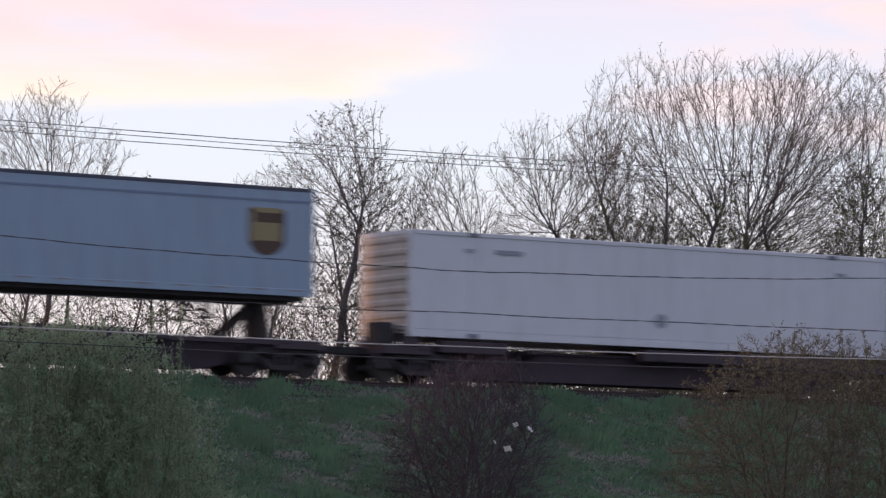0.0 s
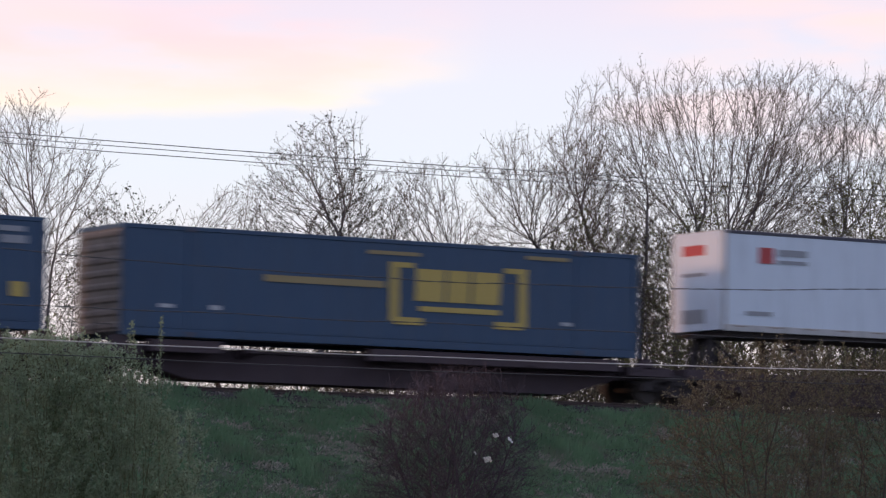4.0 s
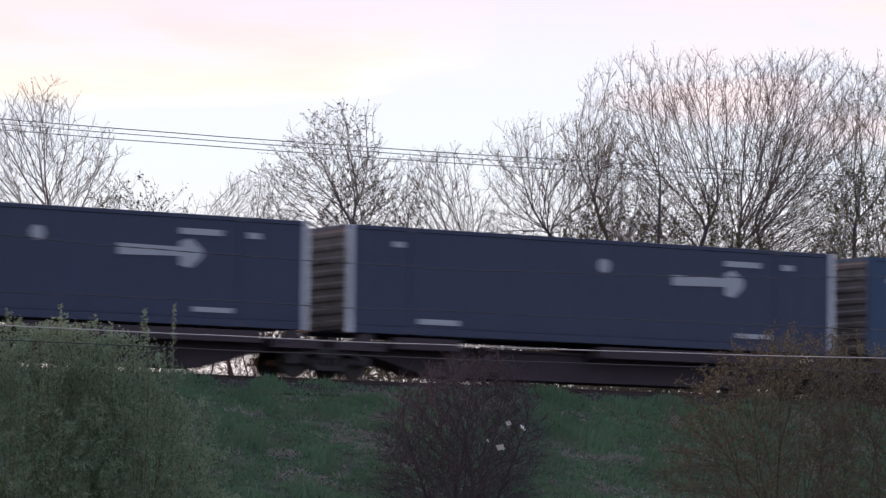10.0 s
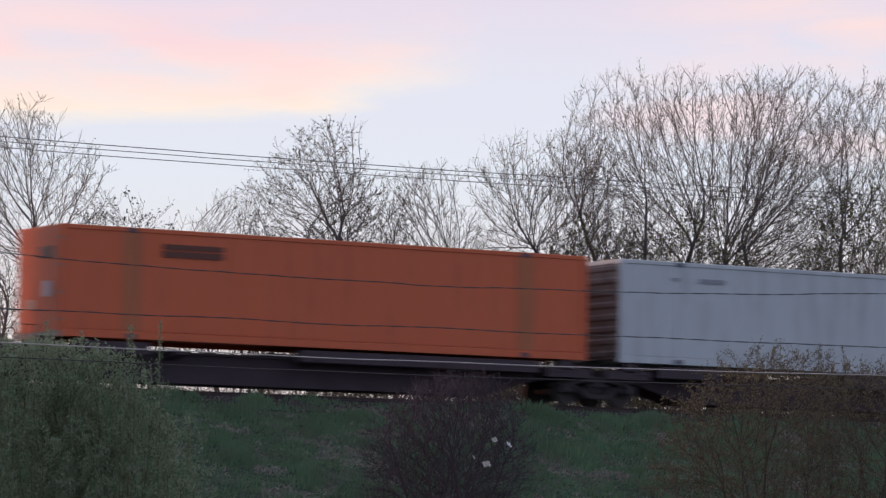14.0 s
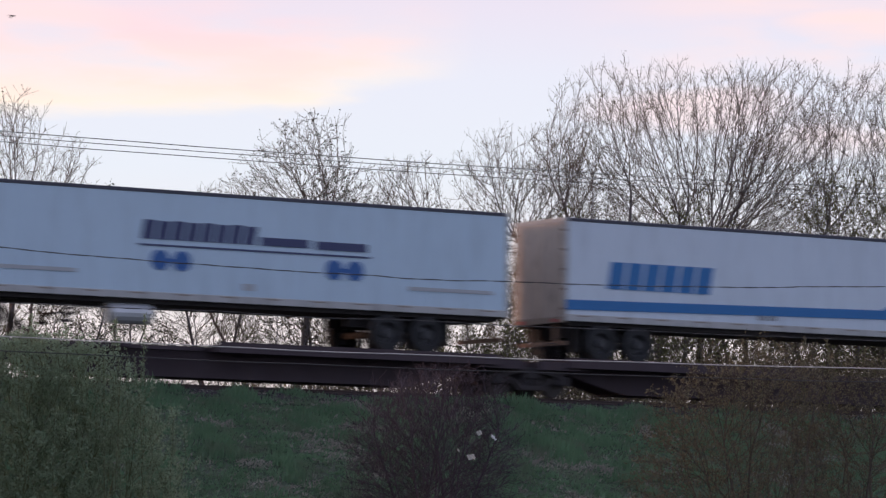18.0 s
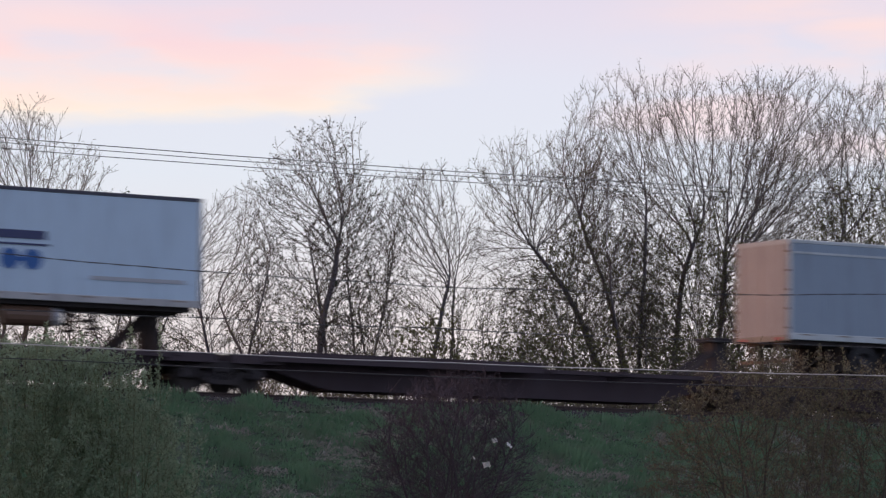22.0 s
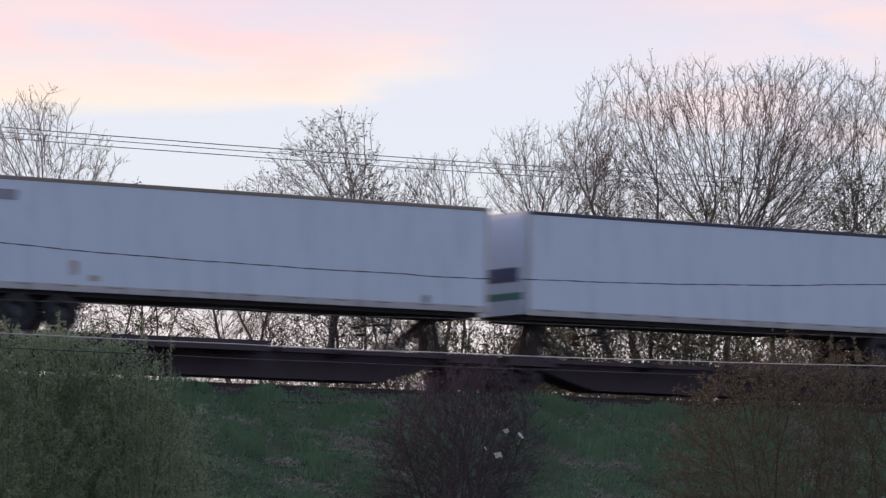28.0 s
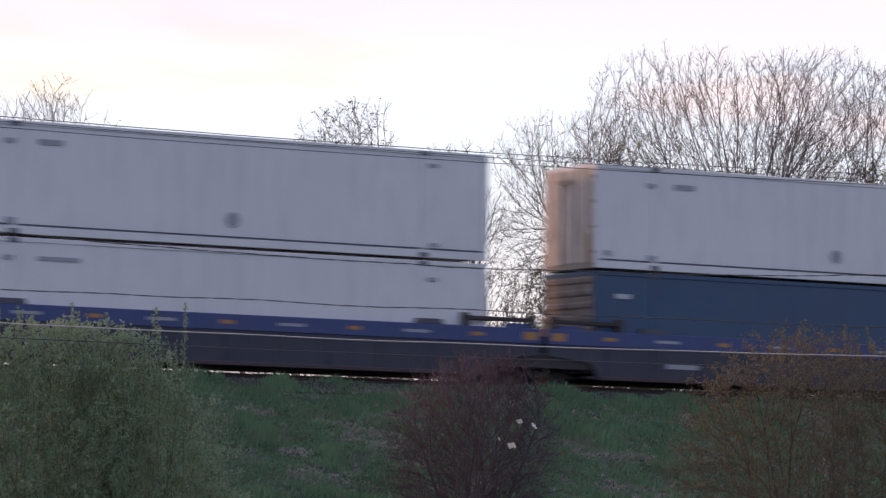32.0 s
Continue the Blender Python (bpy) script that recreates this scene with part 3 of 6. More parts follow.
def plant(name, label, category, base, stems, seed, leaf_mat, poly, count, wood="bark", twig="twig", group="", tip=0.0056, power=2.2, shoot=0.36, shoots_per=1.7, leaf_size=0.05, leafy=0.4, cluster=1, slim=0.28, fork=0.75, lift=0.35, bent=False, **how):
    """A tree or bush: a grown skeleton, swept with wood, with fine twigs and leaves or buds on its thin ends."""
    rng = random.Random(seed)
    root = thing(name, label, category, group)
    root.location = base
    P, D, up, kids = grow(stems, [(x - base[0], z - base[2]) for x, z in poly], count, seed, **how)
    n = len(P)
    load = np.zeros(n)
    for i in range(n - 1, -1, -1):
        load[i] = max(load[i], 1)
        if up[i] >= 0:
            load[up[i]] += load[i]
    r = tip * load ** (1 / power)
    S = P.copy()
    for i in range(n):
        if up[i] >= 0 and kids[i]:
            S[i] = 0.5 * P[i] + 0.25 * P[up[i]] + 0.25 * P[max(kids[i], key=lambda j: load[j])]
    wood_geo, twig_geo, leaf_geo = Geo(), Geo(), Geo()
    todo = [(i, None) for i in range(n) if up[i] < 0]
    while todo:
        i, start = todo.pop()
        chain = [] if start is None else [start]
        while True:
            chain.append(i)
            if not kids[i]:
                break
            main = max(kids[i], key=lambda j: load[j])
            todo += [(j, i) for j in kids[i] if j != main]
            i = main
        first = chain[1] if start is not None else chain[0]
        radii = [min(r[j], r[first]) for j in chain]
        big = r[first] > 0.022
        tube(wood_geo if big else twig_geo, [Vector(S[j]) for j in chain], radii, 7 if r[first] > 0.06 else 5 if big else 3)
    for i in range(n):
        if r[i] > tip * 2.3 or up[i] < 0:
            continue
        want = shoots_per * (1.6 if not kids[i] else 0.7)
        for _ in range(int(want + rng.random())):
            d = Vector(D[i]) + Vector((rng.gauss(0, fork), rng.gauss(0, fork), rng.gauss(0, fork * 0.6) + lift))
            d.normalize()
            ln = shoot * rng.uniform(0.4, 1.3)
            a = Vector(S[i])
            b = a + d * ln * 0.55
            e = b + (d + Vector((rng.gauss(0, .2), rng.gauss(0, .2), lift * 0.8))).normalized() * ln * 0.45
            tube(twig_geo, [a, b, e] if bent else [a, e], [tip * 0.9, tip * 0.75, tip * 0.5], 3)
            for q in (b, e, a.lerp(b, 0.5), b.lerp(e, 0.5)):
                if rng.random() < leafy:
                    for _ in range(cluster):
                        leaf(leaf_geo, q + Vector((rng.gauss(0, .02), rng.gauss(0, .02), rng.gauss(0, .02))), leaf_size * rng.uniform(0.6, 1.3), rng, slim)
    part("trunk", wood_geo if wood_geo.v else twig_geo, M[wood], root, smooth=True)
    if wood_geo.v:
        part("crown", twig_geo, M[twig], root)
    if leaf_geo.v:
        part("foliage", leaf_geo, leaf_mat, root)
    return root


ROW = "trees behind the track"


def tz(y):
    return slope_z(y)


plant("tree", "tall bare tree with many fine ascending twigs", "tree", (51.15, 108, tz(108)), [(0, 0, -0.03, 0, 8.4, 0.005), (0.1, 0.1, 0.17, 0, 8.4, 0.004), (-0.1, 0.1, -0.2, 0, 6.5, 0.01), (0.1, 0.1, 0.32, 0.1, 6.0, 0.01)], 1, M["bud"],
      [(47.2, 2.0), (47, 6.55), (48.6, 8.15), (49.9, 8.95), (50.9, 9.35), (51.45, 9.65), (51.9, 8.95), (52.3, 8.15), (52.95, 8.65), (53.75, 8.05), (53.9, 7.15), (53.5, 5.0), (52.6, 3.0), (52.2, 1.2)], 3700, group=ROW, leafy=0.3, stiff=0.8)
plant("tree", "small multi-stemmed tree with dark young leaves", "tree", (54.5, 107.5, tz(107.5)), [(-0.3, 0, -0.1, 0, 7.0, 0.01), (0, 0.1, 0.02, 0, 8.2, 0.01), (0.25, 0, 0.08, 0, 8.6, 0.005), (-1.2, 0.2, -0.02, 0, 7.2, 0.01), (0.4, 0, 0.2, 0, 6.5, 0.01)], 2, M["leaf_dark"],
      [(52.3, -1.5), (52.3, 4.0), (52.9, 6.15), (53.7, 6.95), (54, 6.55), (54.8, 6.25), (55.45, 6.85), (55.8, 5.85), (56.3, 5.65), (56.5, 4.6), (56.5, 2.0), (56.2, -1.5)], 2200, group=ROW, leaf_size=0.085, leafy=0.5, slim=0.3, shoots_per=1.2, tip=0.005)
plant("tree", "slender bare tree with fanned ascending stems", "tree", (59.3, 108.5, tz(108.5)), [(0.1, 0, -0.02, 0, 8.6, 0.01), (-0.1, 0, -0.2, 0, 8.6, 0.01), (-0.2, 0.1, -0.36, 0, 8.0, 0.015), (-0.3, 0, -0.55, 0, 6.5, 0.02)], 3, M["bud"],
      [(56.4, 0.5), (56.9, 5.2), (57.4, 6.15), (58.2, 7.15), (58.95, 7.35), (59.7, 6.95), (60.1, 5.6), (60.2, -1)], 2100, group=ROW, leafy=0.25, tip=0.0055)
plant("tree", "tall forked tree with fine twigs and small leaves", "tree", (60.7, 108, tz(108)), [(0, 0, 0.06, 0, 9.0, 0.01), (0.1, 0, 0.2, 0, 9.0, 0.005), (-0.1, 0.1, -0.12, 0, 7.5, 0.01)], 4, M["leaf_dark"],
      [(59.6, 1.2), (58.6, 4.0), (58.7, 6.55), (59.1, 7.75), (60, 8.65), (60.7, 9.25), (62.05, 9.65), (62.8, 8.85), (63.1, 8.15), (63.2, 6.0), (62.4, 1.2)], 2700, group=ROW, leaf_size=0.075, leafy=0.38, power=2.0)
plant("tree", "slim grove tree of several upright stems with small leaves", "tree", (61.9, 107.6, tz(107.6)), [(-0.15, 0, -0.02, 0, 9.2, 0.01), (0, 0, 0.06, 0, 9.4, 0.01), (0.15, 0, 0.16, 0, 9.0, 0.005)], 24, M["leaf_dark"],
      [(61.2, 0.5), (61, 6.55), (62, 8.15), (63, 7.55), (64.2, 8.15), (64.4, 7.55), (64.0, 6.0), (63.6, 3.5), (62.8, 0.5)], 1500, group=ROW, leaf_size=0.075, leafy=0.38)
plant("tree", "bare spreading tree with a forked trunk", "tree", (64.9, 108, tz(108)), [(0, 0, 0.03, 0, 8.2, 0.01), (0.05, 0, 0.25, 0, 8.0, 0.005), (-0.1, 0, -0.2, 0, 7.2, 0.01)], 5, M["bud"],
      [(63.2, 1.0), (63.4, 5.6), (64, 7.45), (65.1, 8.45), (66, 8.35), (66.3, 7.65), (67.35, 6.65), (67.0, 5.8), (66.2, 4.0), (65.8, 1.0)], 2200, group=ROW, leafy=0.3)
BIG = "large spreading tree with dense bare twigs and opening buds"
for x, y, seed, count, stems, poly in (
        (74.1, 107.4, 6, 2900, [(0, 0, -0.45, 0, 10.5, -0.011), (-0.1, 0, -0.6, 0.1, 9.5, -0.013), (-0.1, 0, -0.9, -0.1, 8.0, -0.004), (0, 0.1, -0.3, 0, 10.0, -0.007)], [(67.6, 4.6), (67, 5.75), (68, 6.55), (66.9, 8.45), (68.1, 9.45), (68.8, 9.55), (70.2, 8.55), (70.6, 9.35), (71.6, 8.95), (72.8, 7.05), (73.4, 3.5), (70.5, 3.0)]),
        (74.6, 108, 7, 2400, [(0, 0, -0.12, 0, 11.0, -0.006), (0.1, 0, -0.2, 0.1, 11.0, -0.007), (0, 0, -0.08, 0, 11.0, 0.0)], [(70.2, 10.15), (71.5, 10.75), (71.85, 11.85), (72.8, 11.95), (73.35, 9.6), (74.3, 6.55), (74.6, 2.5), (72.6, 2.5), (72, 6.55), (70.9, 8.55)]),
        (75.4, 108.4, 8, 2600, [(0, 0, -0.06, 0, 10.0, 0.005), (0.1, 0, 0.06, 0, 10.0, 0.005), (0, 0, 0.13, 0.1, 8.0, 0.005)], [(73.9, 9.4), (74.1, 11.6), (75.3, 12.35), (76.1, 11.6), (76.6, 9.2), (76.8, 2.5), (74.2, 2.5), (73.9, 7.55)]),
        (76.2, 107.8, 9, 2900, [(0.1, 0, 0.04, 0, 6.6, 0.0), (0.1, 0, 0.16, 0, 9.0, 0.0), (0.15, 0, 0.3, 0.1, 9.0, 0.0)], [(76.7, 9.4), (77.1, 12.1), (78.0, 12.3), (78.8, 11.8), (79.4, 9.8), (80.0, 4), (76.6, 3), (76.4, 7.55)]),
        (79.4, 108.8, 10, 2900, [(0, 0, 0.0, 0, 10.0, 0.005), (0.1, 0, 0.14, 0, 10.0, 0.005), (-0.1, 0, -0.1, 0.1, 9.0, 0.005)], [(79.0, 10.4), (79.5, 12.5), (80.6, 12.7), (81.6, 12.4), (82.4, 10.4), (82.2, 3), (78.4, 3)]),
        (82.6, 108.6, 12, 2900, [(0, 0, 0.06, 0, 10.5, 0.005), (-0.1, 0, -0.05, 0, 10.0, 0.005), (0.1, 0, 0.2, 0, 10.0, 0.005)], [(81.5, 12.35), (83.5, 13.05), (85.6, 12.55), (86.4, 7.55), (86.1, 2), (81.0, 2)]),
        (86.0, 108.2, 13, 500, [(0, 0, 0.0, 0, 10.5, 0.005), (-0.1, 0, -0.14, 0, 10.0, 0.005), (0.1, 0, 0.16, 0, 10.0, 0.005)], [(84.6, 11.35), (86, 12.55), (89, 12.05), (90, 7.55), (89.5, 2), (83.8, 2)])):
    plant("tree", BIG, "tree", (x, y, tz(y)), stems, seed, M["bud"], poly, count, group=ROW, leaf_size=0.07, leafy=0.4, slim=0.2, bent=True, stiff=0.7, rise=0.16, swing=0.75, wob=0.11, shoot=0.46, lift=0.5, depth=2.0, notch=1.5)
LOW_TREE = "low spreading tree with sparse yellow-green leaves"
for x, seed, count, poly in (
        (71.4, 14, 1600, [(67.6, -1), (67.4, 3), (68.6, 5.4), (70.5, 6.9), (72.6, 7.0), (74.0, 5), (74.4, -1)]),
        (75.6, 15, 1900, [(72.6, -1), (72.6, 4), (74, 7.0), (75.4, 8.0), (77.4, 6.6), (78.8, 4), (79, -1)]),
        (81.6, 16, 2600, [(78.2, -1), (78.6, 5), (80.2, 8.0), (82.5, 9.2), (85, 8.4), (86.2, 5), (86.4, -1)])):
    plant("tree", LOW_TREE, "tree", (x, 107, tz(107)), [(-0.1, 0, -0.6, 0, 5.0, 0.01), (0, 0, -0.2, 0.1, 6.0, 0.01), (0, 0, 0.1, 0, 6.0, 0.01), (0.1, 0, 0.4, 0, 5.0, 0.01)], seed, M["leaf"], poly, count, group=ROW, leaf_size=0.085, leafy=0.5, cluster=2, slim=0.3, tip=0.005, depth=1.2)
for i, (x, h) in enumerate(((49.6, 7.2), (52.6, 7.6), (55.2, 6.6), (58.2, 6.4), (60.2, 7.2), (62.8, 7.6), (66.3, 7.4), (67.8, 7.8), (69.6, 8.2), (73.0, 7.6), (77.5, 8.4), (80.2, 9.4), (82.4, 9.8), (84.2, 9.6))):
    z0 = tz(106.2)
    plant("shrub", "tangled bare undergrowth behind the track", "shrub", (x, 106.2, z0), [(-0.2, 0, -0.5, 0, h * 0.5, 0.01), (-0.1, 0, -0.2, 0, h * 0.7, 0.01), (0.1, 0, 0.15, 0, h * 0.7, 0.01), (0.2, 0, 0.5, 0, h * 0.5, 0.01)], 30 + i, M["leaf"],
          [(x - 1.6, z0 + 0.8), (x - 1.9, z0 + h * 0.6), (x - 0.8, z0 + h), (x + 0.5, z0 + h * 0.9), (x + 1.8, z0 + h * 0.65), (x + 1.6, z0 + 0.8)], 800 if x < 65 else 1000 if x < 76 else 1700, group="undergrowth behind the track", tip=0.005, leaf_size=0.08, leafy=0.3 if x < 65 else 0.5, depth=0.9)

for i in range(20):
    x = 57.4 + i * 1.7 + 0.5 * math.sin(i * 2.3)
    plant("shrub", "low brown thicket on the far side of the track", "shrub", (x, 102.5, tz(102.5)), [(0.2 * k - 0.5, 0.1 * k, lean, 0, 2.0, 0) for k, lean in enumerate((-0.5, -0.3, -0.1, 0.1, 0.3, 0.5))], 70 + i, M["bush_tan"],
          [(x - 1.6, -1.8), (x - 1.3, 0.9), (x - 0.4, 1.45 + 0.25 * math.sin(i * 1.7)), (x + 0.5, 1.4), (x + 1.4, 1.0), (x + 1.6, -1.8)], 520, "bush_twig", "bush_twig", "low thicket behind the track", tip=0.006, leaf_size=0.14, leafy=0.4, depth=0.7, rise=0.05, notch=0.3)

for i in range(11):
    x, top = 63.6 + i * 2.1 + 0.6 * math.sin(i * 1.9), 3.1 + 0.7 * math.sin(i * 2.7 + 1)
    plant("shrub", "olive-brown scrub with young leaves behind the track", "shrub", (x, 104.6, tz(104.6)), [(0.2 * k - 0.4, 0, lean, 0, 3.0, 0) for k, lean in enumerate((-0.4, -0.2, 0.0, 0.2, 0.4))], 110 + i, M["leaf"],
          [(x - 1.3, 0.6), (x - 1.2, top * 0.7), (x - 0.3, top), (x + 0.5, top * 0.95), (x + 1.3, top * 0.65), (x + 1.4, 0.6)], 420, "bush_twig", "bush_twig", "scrub behind the track", tip=0.006, leaf_size=0.14, leafy=0.45, depth=0.8, rise=0.08, notch=0.5)


def bush(label, x, y, spread, height, n, seed, leaf_mat, twig, poly, count, group="bushes on the embankment", **changes):
    rng = random.Random(seed)
    stems = [(rng.uniform(-0.25, 0.25) * spread, rng.uniform(-0.4, 0.4), rng.uniform(-1, 1) * spread / height, rng.uniform(-0.25, 0.25), height * rng.uniform(0.5, 0.75), 0.01) for _ in range(n)]
    how = dict(tip=0.004, step=0.15, kill=0.17, reach=1.8, shoot=0.24, shoots_per=2.1, depth=1.1, notch=0.35)
    return plant("bush", label, "bush", (x, y, ground_z(x, y)), stems, seed, leaf_mat, poly, count, twig, twig, group, **{**how, **changes})


bush("dense bush with fresh yellow-green leaves", 34.2, 72, 2.6, 6.0, 22, 50, M["bush_green"], "green_twig", [(30.3, -5.4), (30.3, -0.8), (31.5, -0.15), (33.3, -0.45), (34.1, -0.2), (35.2, -0.2), (36.0, -0.4), (36.2, -2), (36.4, -5.4)], 3800, notch=0.2, leaf_size=0.085, leafy=0.95, cluster=2, slim=0.22, rise=0.4, lift=0.8)
bush("dense bush with fresh yellow-green leaves", 36.2, 72.6, 2.6, 5.6, 18, 51, M["bush_green"], "green_twig", [(34.4, -5.4), (34.6, -0.1), (36.3, -0.2), (37.0, -0.8), (37.5, -1.4), (38.1, -1.8), (38.5, -2.5), (38.8, -3.6), (39.0, -5.4)], 2800, leaf_size=0.078, leafy=0.95, cluster=2, slim=0.22, rise=0.4, lift=0.8)
bush("leafless reddish-brown bush on the slope", 49.15, 80, 1.6, 5.0, 18, 52, M["bush_red"], "red_twig", [(47.7, -4.6), (47.1, -3.2), (47.15, -1.3), (47.7, -0.5), (48.6, -0.1), (49.6, 0.0), (50.4, -0.2), (51.0, -0.9), (51.2, -2.2), (50.7, -3.4), (50.3, -4.6)], 3800, leaf_size=0.035, leafy=0.5, rise=0.12, tip=0.005, depth=1.3, shoot=0.36, shoots_per=3.4, fork=0.9)


def shoots(label, x, y, height, spread, n, seed, leaf_mat, bare=0.6):
    """Tall young shoots, leafy along their upper part, that stand out of a bush."""
    rng = random.Random(seed)
    for _ in range(n):
        dx = rng.uniform(-spread, spread)
        root = thing("shoot", label, "bush", "young shoots in the bushes")
        root.location = (x + dx, y + rng.uniform(-0.5, 0.5), ground_z(x + dx, y))
        h, lean = height * rng.uniform(0.88, 1.05), Vector((rng.uniform(-0.05, 0.05), rng.uniform(-0.04, 0.04), 1)).normalized()
        line = [lean * h * k / 8 + Vector((rng.gauss(0, 0.012), rng.gauss(0, 0.012), 0)) * k / 3 for k in range(9)]
        stem, green = Geo(), Geo()
        tube(stem, line, [0.012 - 0.001 * k for k in range(9)], 4)
        for k in range(int(h * (1 - bare) * 55)):
            q = bare + (1 - bare) * rng.random()
            f = q * 8
            p = line[int(f)].lerp(line[min(8, int(f) + 1)], f - int(f))
            wide = 0.16 * (1.02 - q) / (1 - bare) + 0.025
            a = rng.uniform(0, 6.283)
            e = p + Vector((math.cos(a) * wide, math.sin(a) * wide, wide * rng.uniform(0.4, 1.4)))
            if k % 3 == 0:
                tube(stem, [p, e], [0.003, 0.002], 3)
            for _i in range(3):
                leaf(green, p.lerp(e, rng.uniform(0.2, 1.0)), rng.uniform(0.03, 0.06), rng, 0.2)
        part("stem", stem, M["green_twig"], root)
        part("foliage", green, leaf_mat, root)


shoots("upright leafy shoot standing out of a bush", 34.8, 72, 6.45, 2.4, 30, 200, M["bush_green"])
shoots("thin upright budding shoot standing out of a bush", 54.8, 74, 6.85, 1.8, 6, 240, M["bush_tan"], 0.75)
RIGHT = "straggly bush with yellowish spring buds"
FLAT = dict(leaf_size=0.065, leafy=0.75, cluster=1, shoots_per=3.1, slim=0.22, rise=0.03, lift=0.25, swing=0.6, depth=1.2)
bush(RIGHT, 54.3, 74, 2.0, 6.6, 16, 53, M["bush_tan"], "bush_twig", [(52.6, -5.6), (50.9, -3.4), (50.9, -1.9), (51.6, -1.0), (51.5, -0.35), (52.2, -0.25), (52.8, 0.0), (53.4, 0.25), (53.75, 0.7), (54.1, 0.3), (54.7, 0.45), (55.4, 0.6), (56.0, 0.3), (56.0, -2.5), (55.6, -5.6)], 3800, **FLAT)
bush(RIGHT, 57.4, 74.5, 2.2, 6.4, 14, 54, M["bush_tan"], "bush_twig", [(55.6, -5.4), (55.4, -2.0), (55.6, 0.2), (56.6, 0.4), (57.6, 0.3), (59.2, 0.4), (60.0, -1.5), (60.0, -5.4)], 2800, **FLAT)

# ---- overhead cables, in front of the bushes ----
def cable(z, r, mat, label, wob, seed, y=60.0, sag=0.0, low=32.0, twist=0.0):
    """A cable over the street; twist: the pitch of a pair of strands."""
    g = Geo()
    step = 0.125 if twist else 1.0
    for strand in range(2 if twist else 1):
        pts = []
        for i in range(round(24 / step) if twist else -6, round(56 / step) if twist else 77):
            x = i * step
            a = 2 * math.pi * x / twist + math.pi * strand if twist else 0.0
            off = r * 1.05 if twist else 0.0
            pts.append(Vector((x, y + off * math.cos(a) + 0.02 * noise.noise((x * 0.5, seed, 0)), z + off * math.sin(a) + sag * ((x - low) / 60) ** 2 + wob * noise.noise((x * 0.45, seed, 7)) + 0.25 * wob * noise.noise((x * 1.7, seed, 3)))))
        tube(g, pts, [r] * len(pts), 6)
    return tagged(part("overhead_cable", g, mat, smooth=True), label, "cable", "overhead cables")


cable(2.45, 0.0075, M["wire"], "thin black overhead cable", 0.01, 1, sag=3.0)
cable(2.37, 0.0065, M["wire"], "thin black overhead cable", 0.012, 2, sag=2.6)
cable(2.27, 0.007, M["wire"], "thin black overhead cable", 0.01, 3, sag=2.8)
cable(0.39, 0.0055, M["wire"], "black twisted service cable, slightly kinked", 0.03, 4, sag=9.0, low=35.0, twist=1.0)
cable(-0.42, 0.0055, M["wire"], "black twisted service cable, slightly kinked", 0.025, 5, sag=0.6, low=20.0, twist=1.0)
cable(-0.99, 0.010, M["wire_pale"], "pale bare metal cable catching the sky", 0.015, 6, sag=2.6)
cable(-1.23, 0.008, M["wire"], "thin black overhead cable", 0.015, 7, sag=2.4)

# ---- litter ----
def scrap(x, y, z, size, seed):
    rng = random.Random(seed)
    bm = bmesh.new()
    bmesh.ops.create_grid(bm, x_segments=5, y_segments=4, size=size)
    for v in bm.verts:
        v.co.x *= 1.3
        v.co.z += rng.uniform(-0.4, 0.5) * size
        v.co.y += rng.uniform(-0.2, 0.2) * size
    me = bpy.data.meshes.new("litter")
    bm.to_mesh(me)
    bm.free()
    me.materials.append(M["paper"])
    ob = new("litter", me)
    sol = ob.modifiers.new("thickness", "SOLIDIFY")
    sol.thickness = 0.004
    ob.location, ob.rotation_euler = (x, y, z), (0.9, 0.2, rng.uniform(0, 3))
    return tagged(ob, "crumpled white plastic litter caught in the bush", "litter", "litter in the bush")


scrap(49.86, 78.5, -1.66, 0.06, 1)
scrap(49.25, 78.5, -2.14, 0.07, 2)
scrap(49.62, 78.75, -1.56, 0.05, 3)
scrap(49.05, 78.75, -1.98, 0.04, 4)


# ---- railway cars ----
def shared(key, make):
    if key not in MESHES:
        MESHES[key] = make()
    return MESHES[key]


def piece(name, key, make, parent, x=0.0, y=0.0, z=0.0, label=""):
    """A part on shared mesh data."""
    ob = new(name, shared(key, make))
    ob.parent, ob.location = parent, (x, y, z)
    return tagged(ob, label=label) if label else ob


def side_frame_mesh():
    g = Geo()
    arch = [(-1.25, 0.36), (-1.1, 0.34), (-0.75, 0.60), (-0.35, 0.66), (0.35, 0.66), (0.75, 0.60), (1.1, 0.34), (1.25, 0.36), (1.25, 0.56), (1.05, 0.62), (0.6, 0.80), (-0.6, 0.80), (-1.05, 0.62), (-1.25, 0.56)]
    g.prism_y(arch, -0.09, 0.09)
    g.prism_y([(-0.75, 0.52), (-0.4, 0.2), (0.4, 0.2), (0.75, 0.52), (0.6, 0.55), (0.35, 0.32), (-0.35, 0.32), (-0.6, 0.55)], -0.08, 0.08)
    for x in (-0.28, -0.1, 0.1, 0.28):
        g.loft([[(x + 0.075 * math.cos(6.283 * i / 8), 0.075 * math.sin(6.283 * i / 8), z) for i in range(8)] for z in (0.32, 0.62)])
    return g.mesh("side_frame", M["steel"])


def wheel_mesh():
    g = Geo()
    for r, y0, y1 in ((0.42, -0.065, 0.05), (0.445, 0.05, 0.085), (0.33, -0.05, 0.04), (0.12, -0.11, 0.09)):
        g.cyl_y(0, 0, r, y0, y1, 20)
    return g.mesh("wheel", M["wheel_steel"])


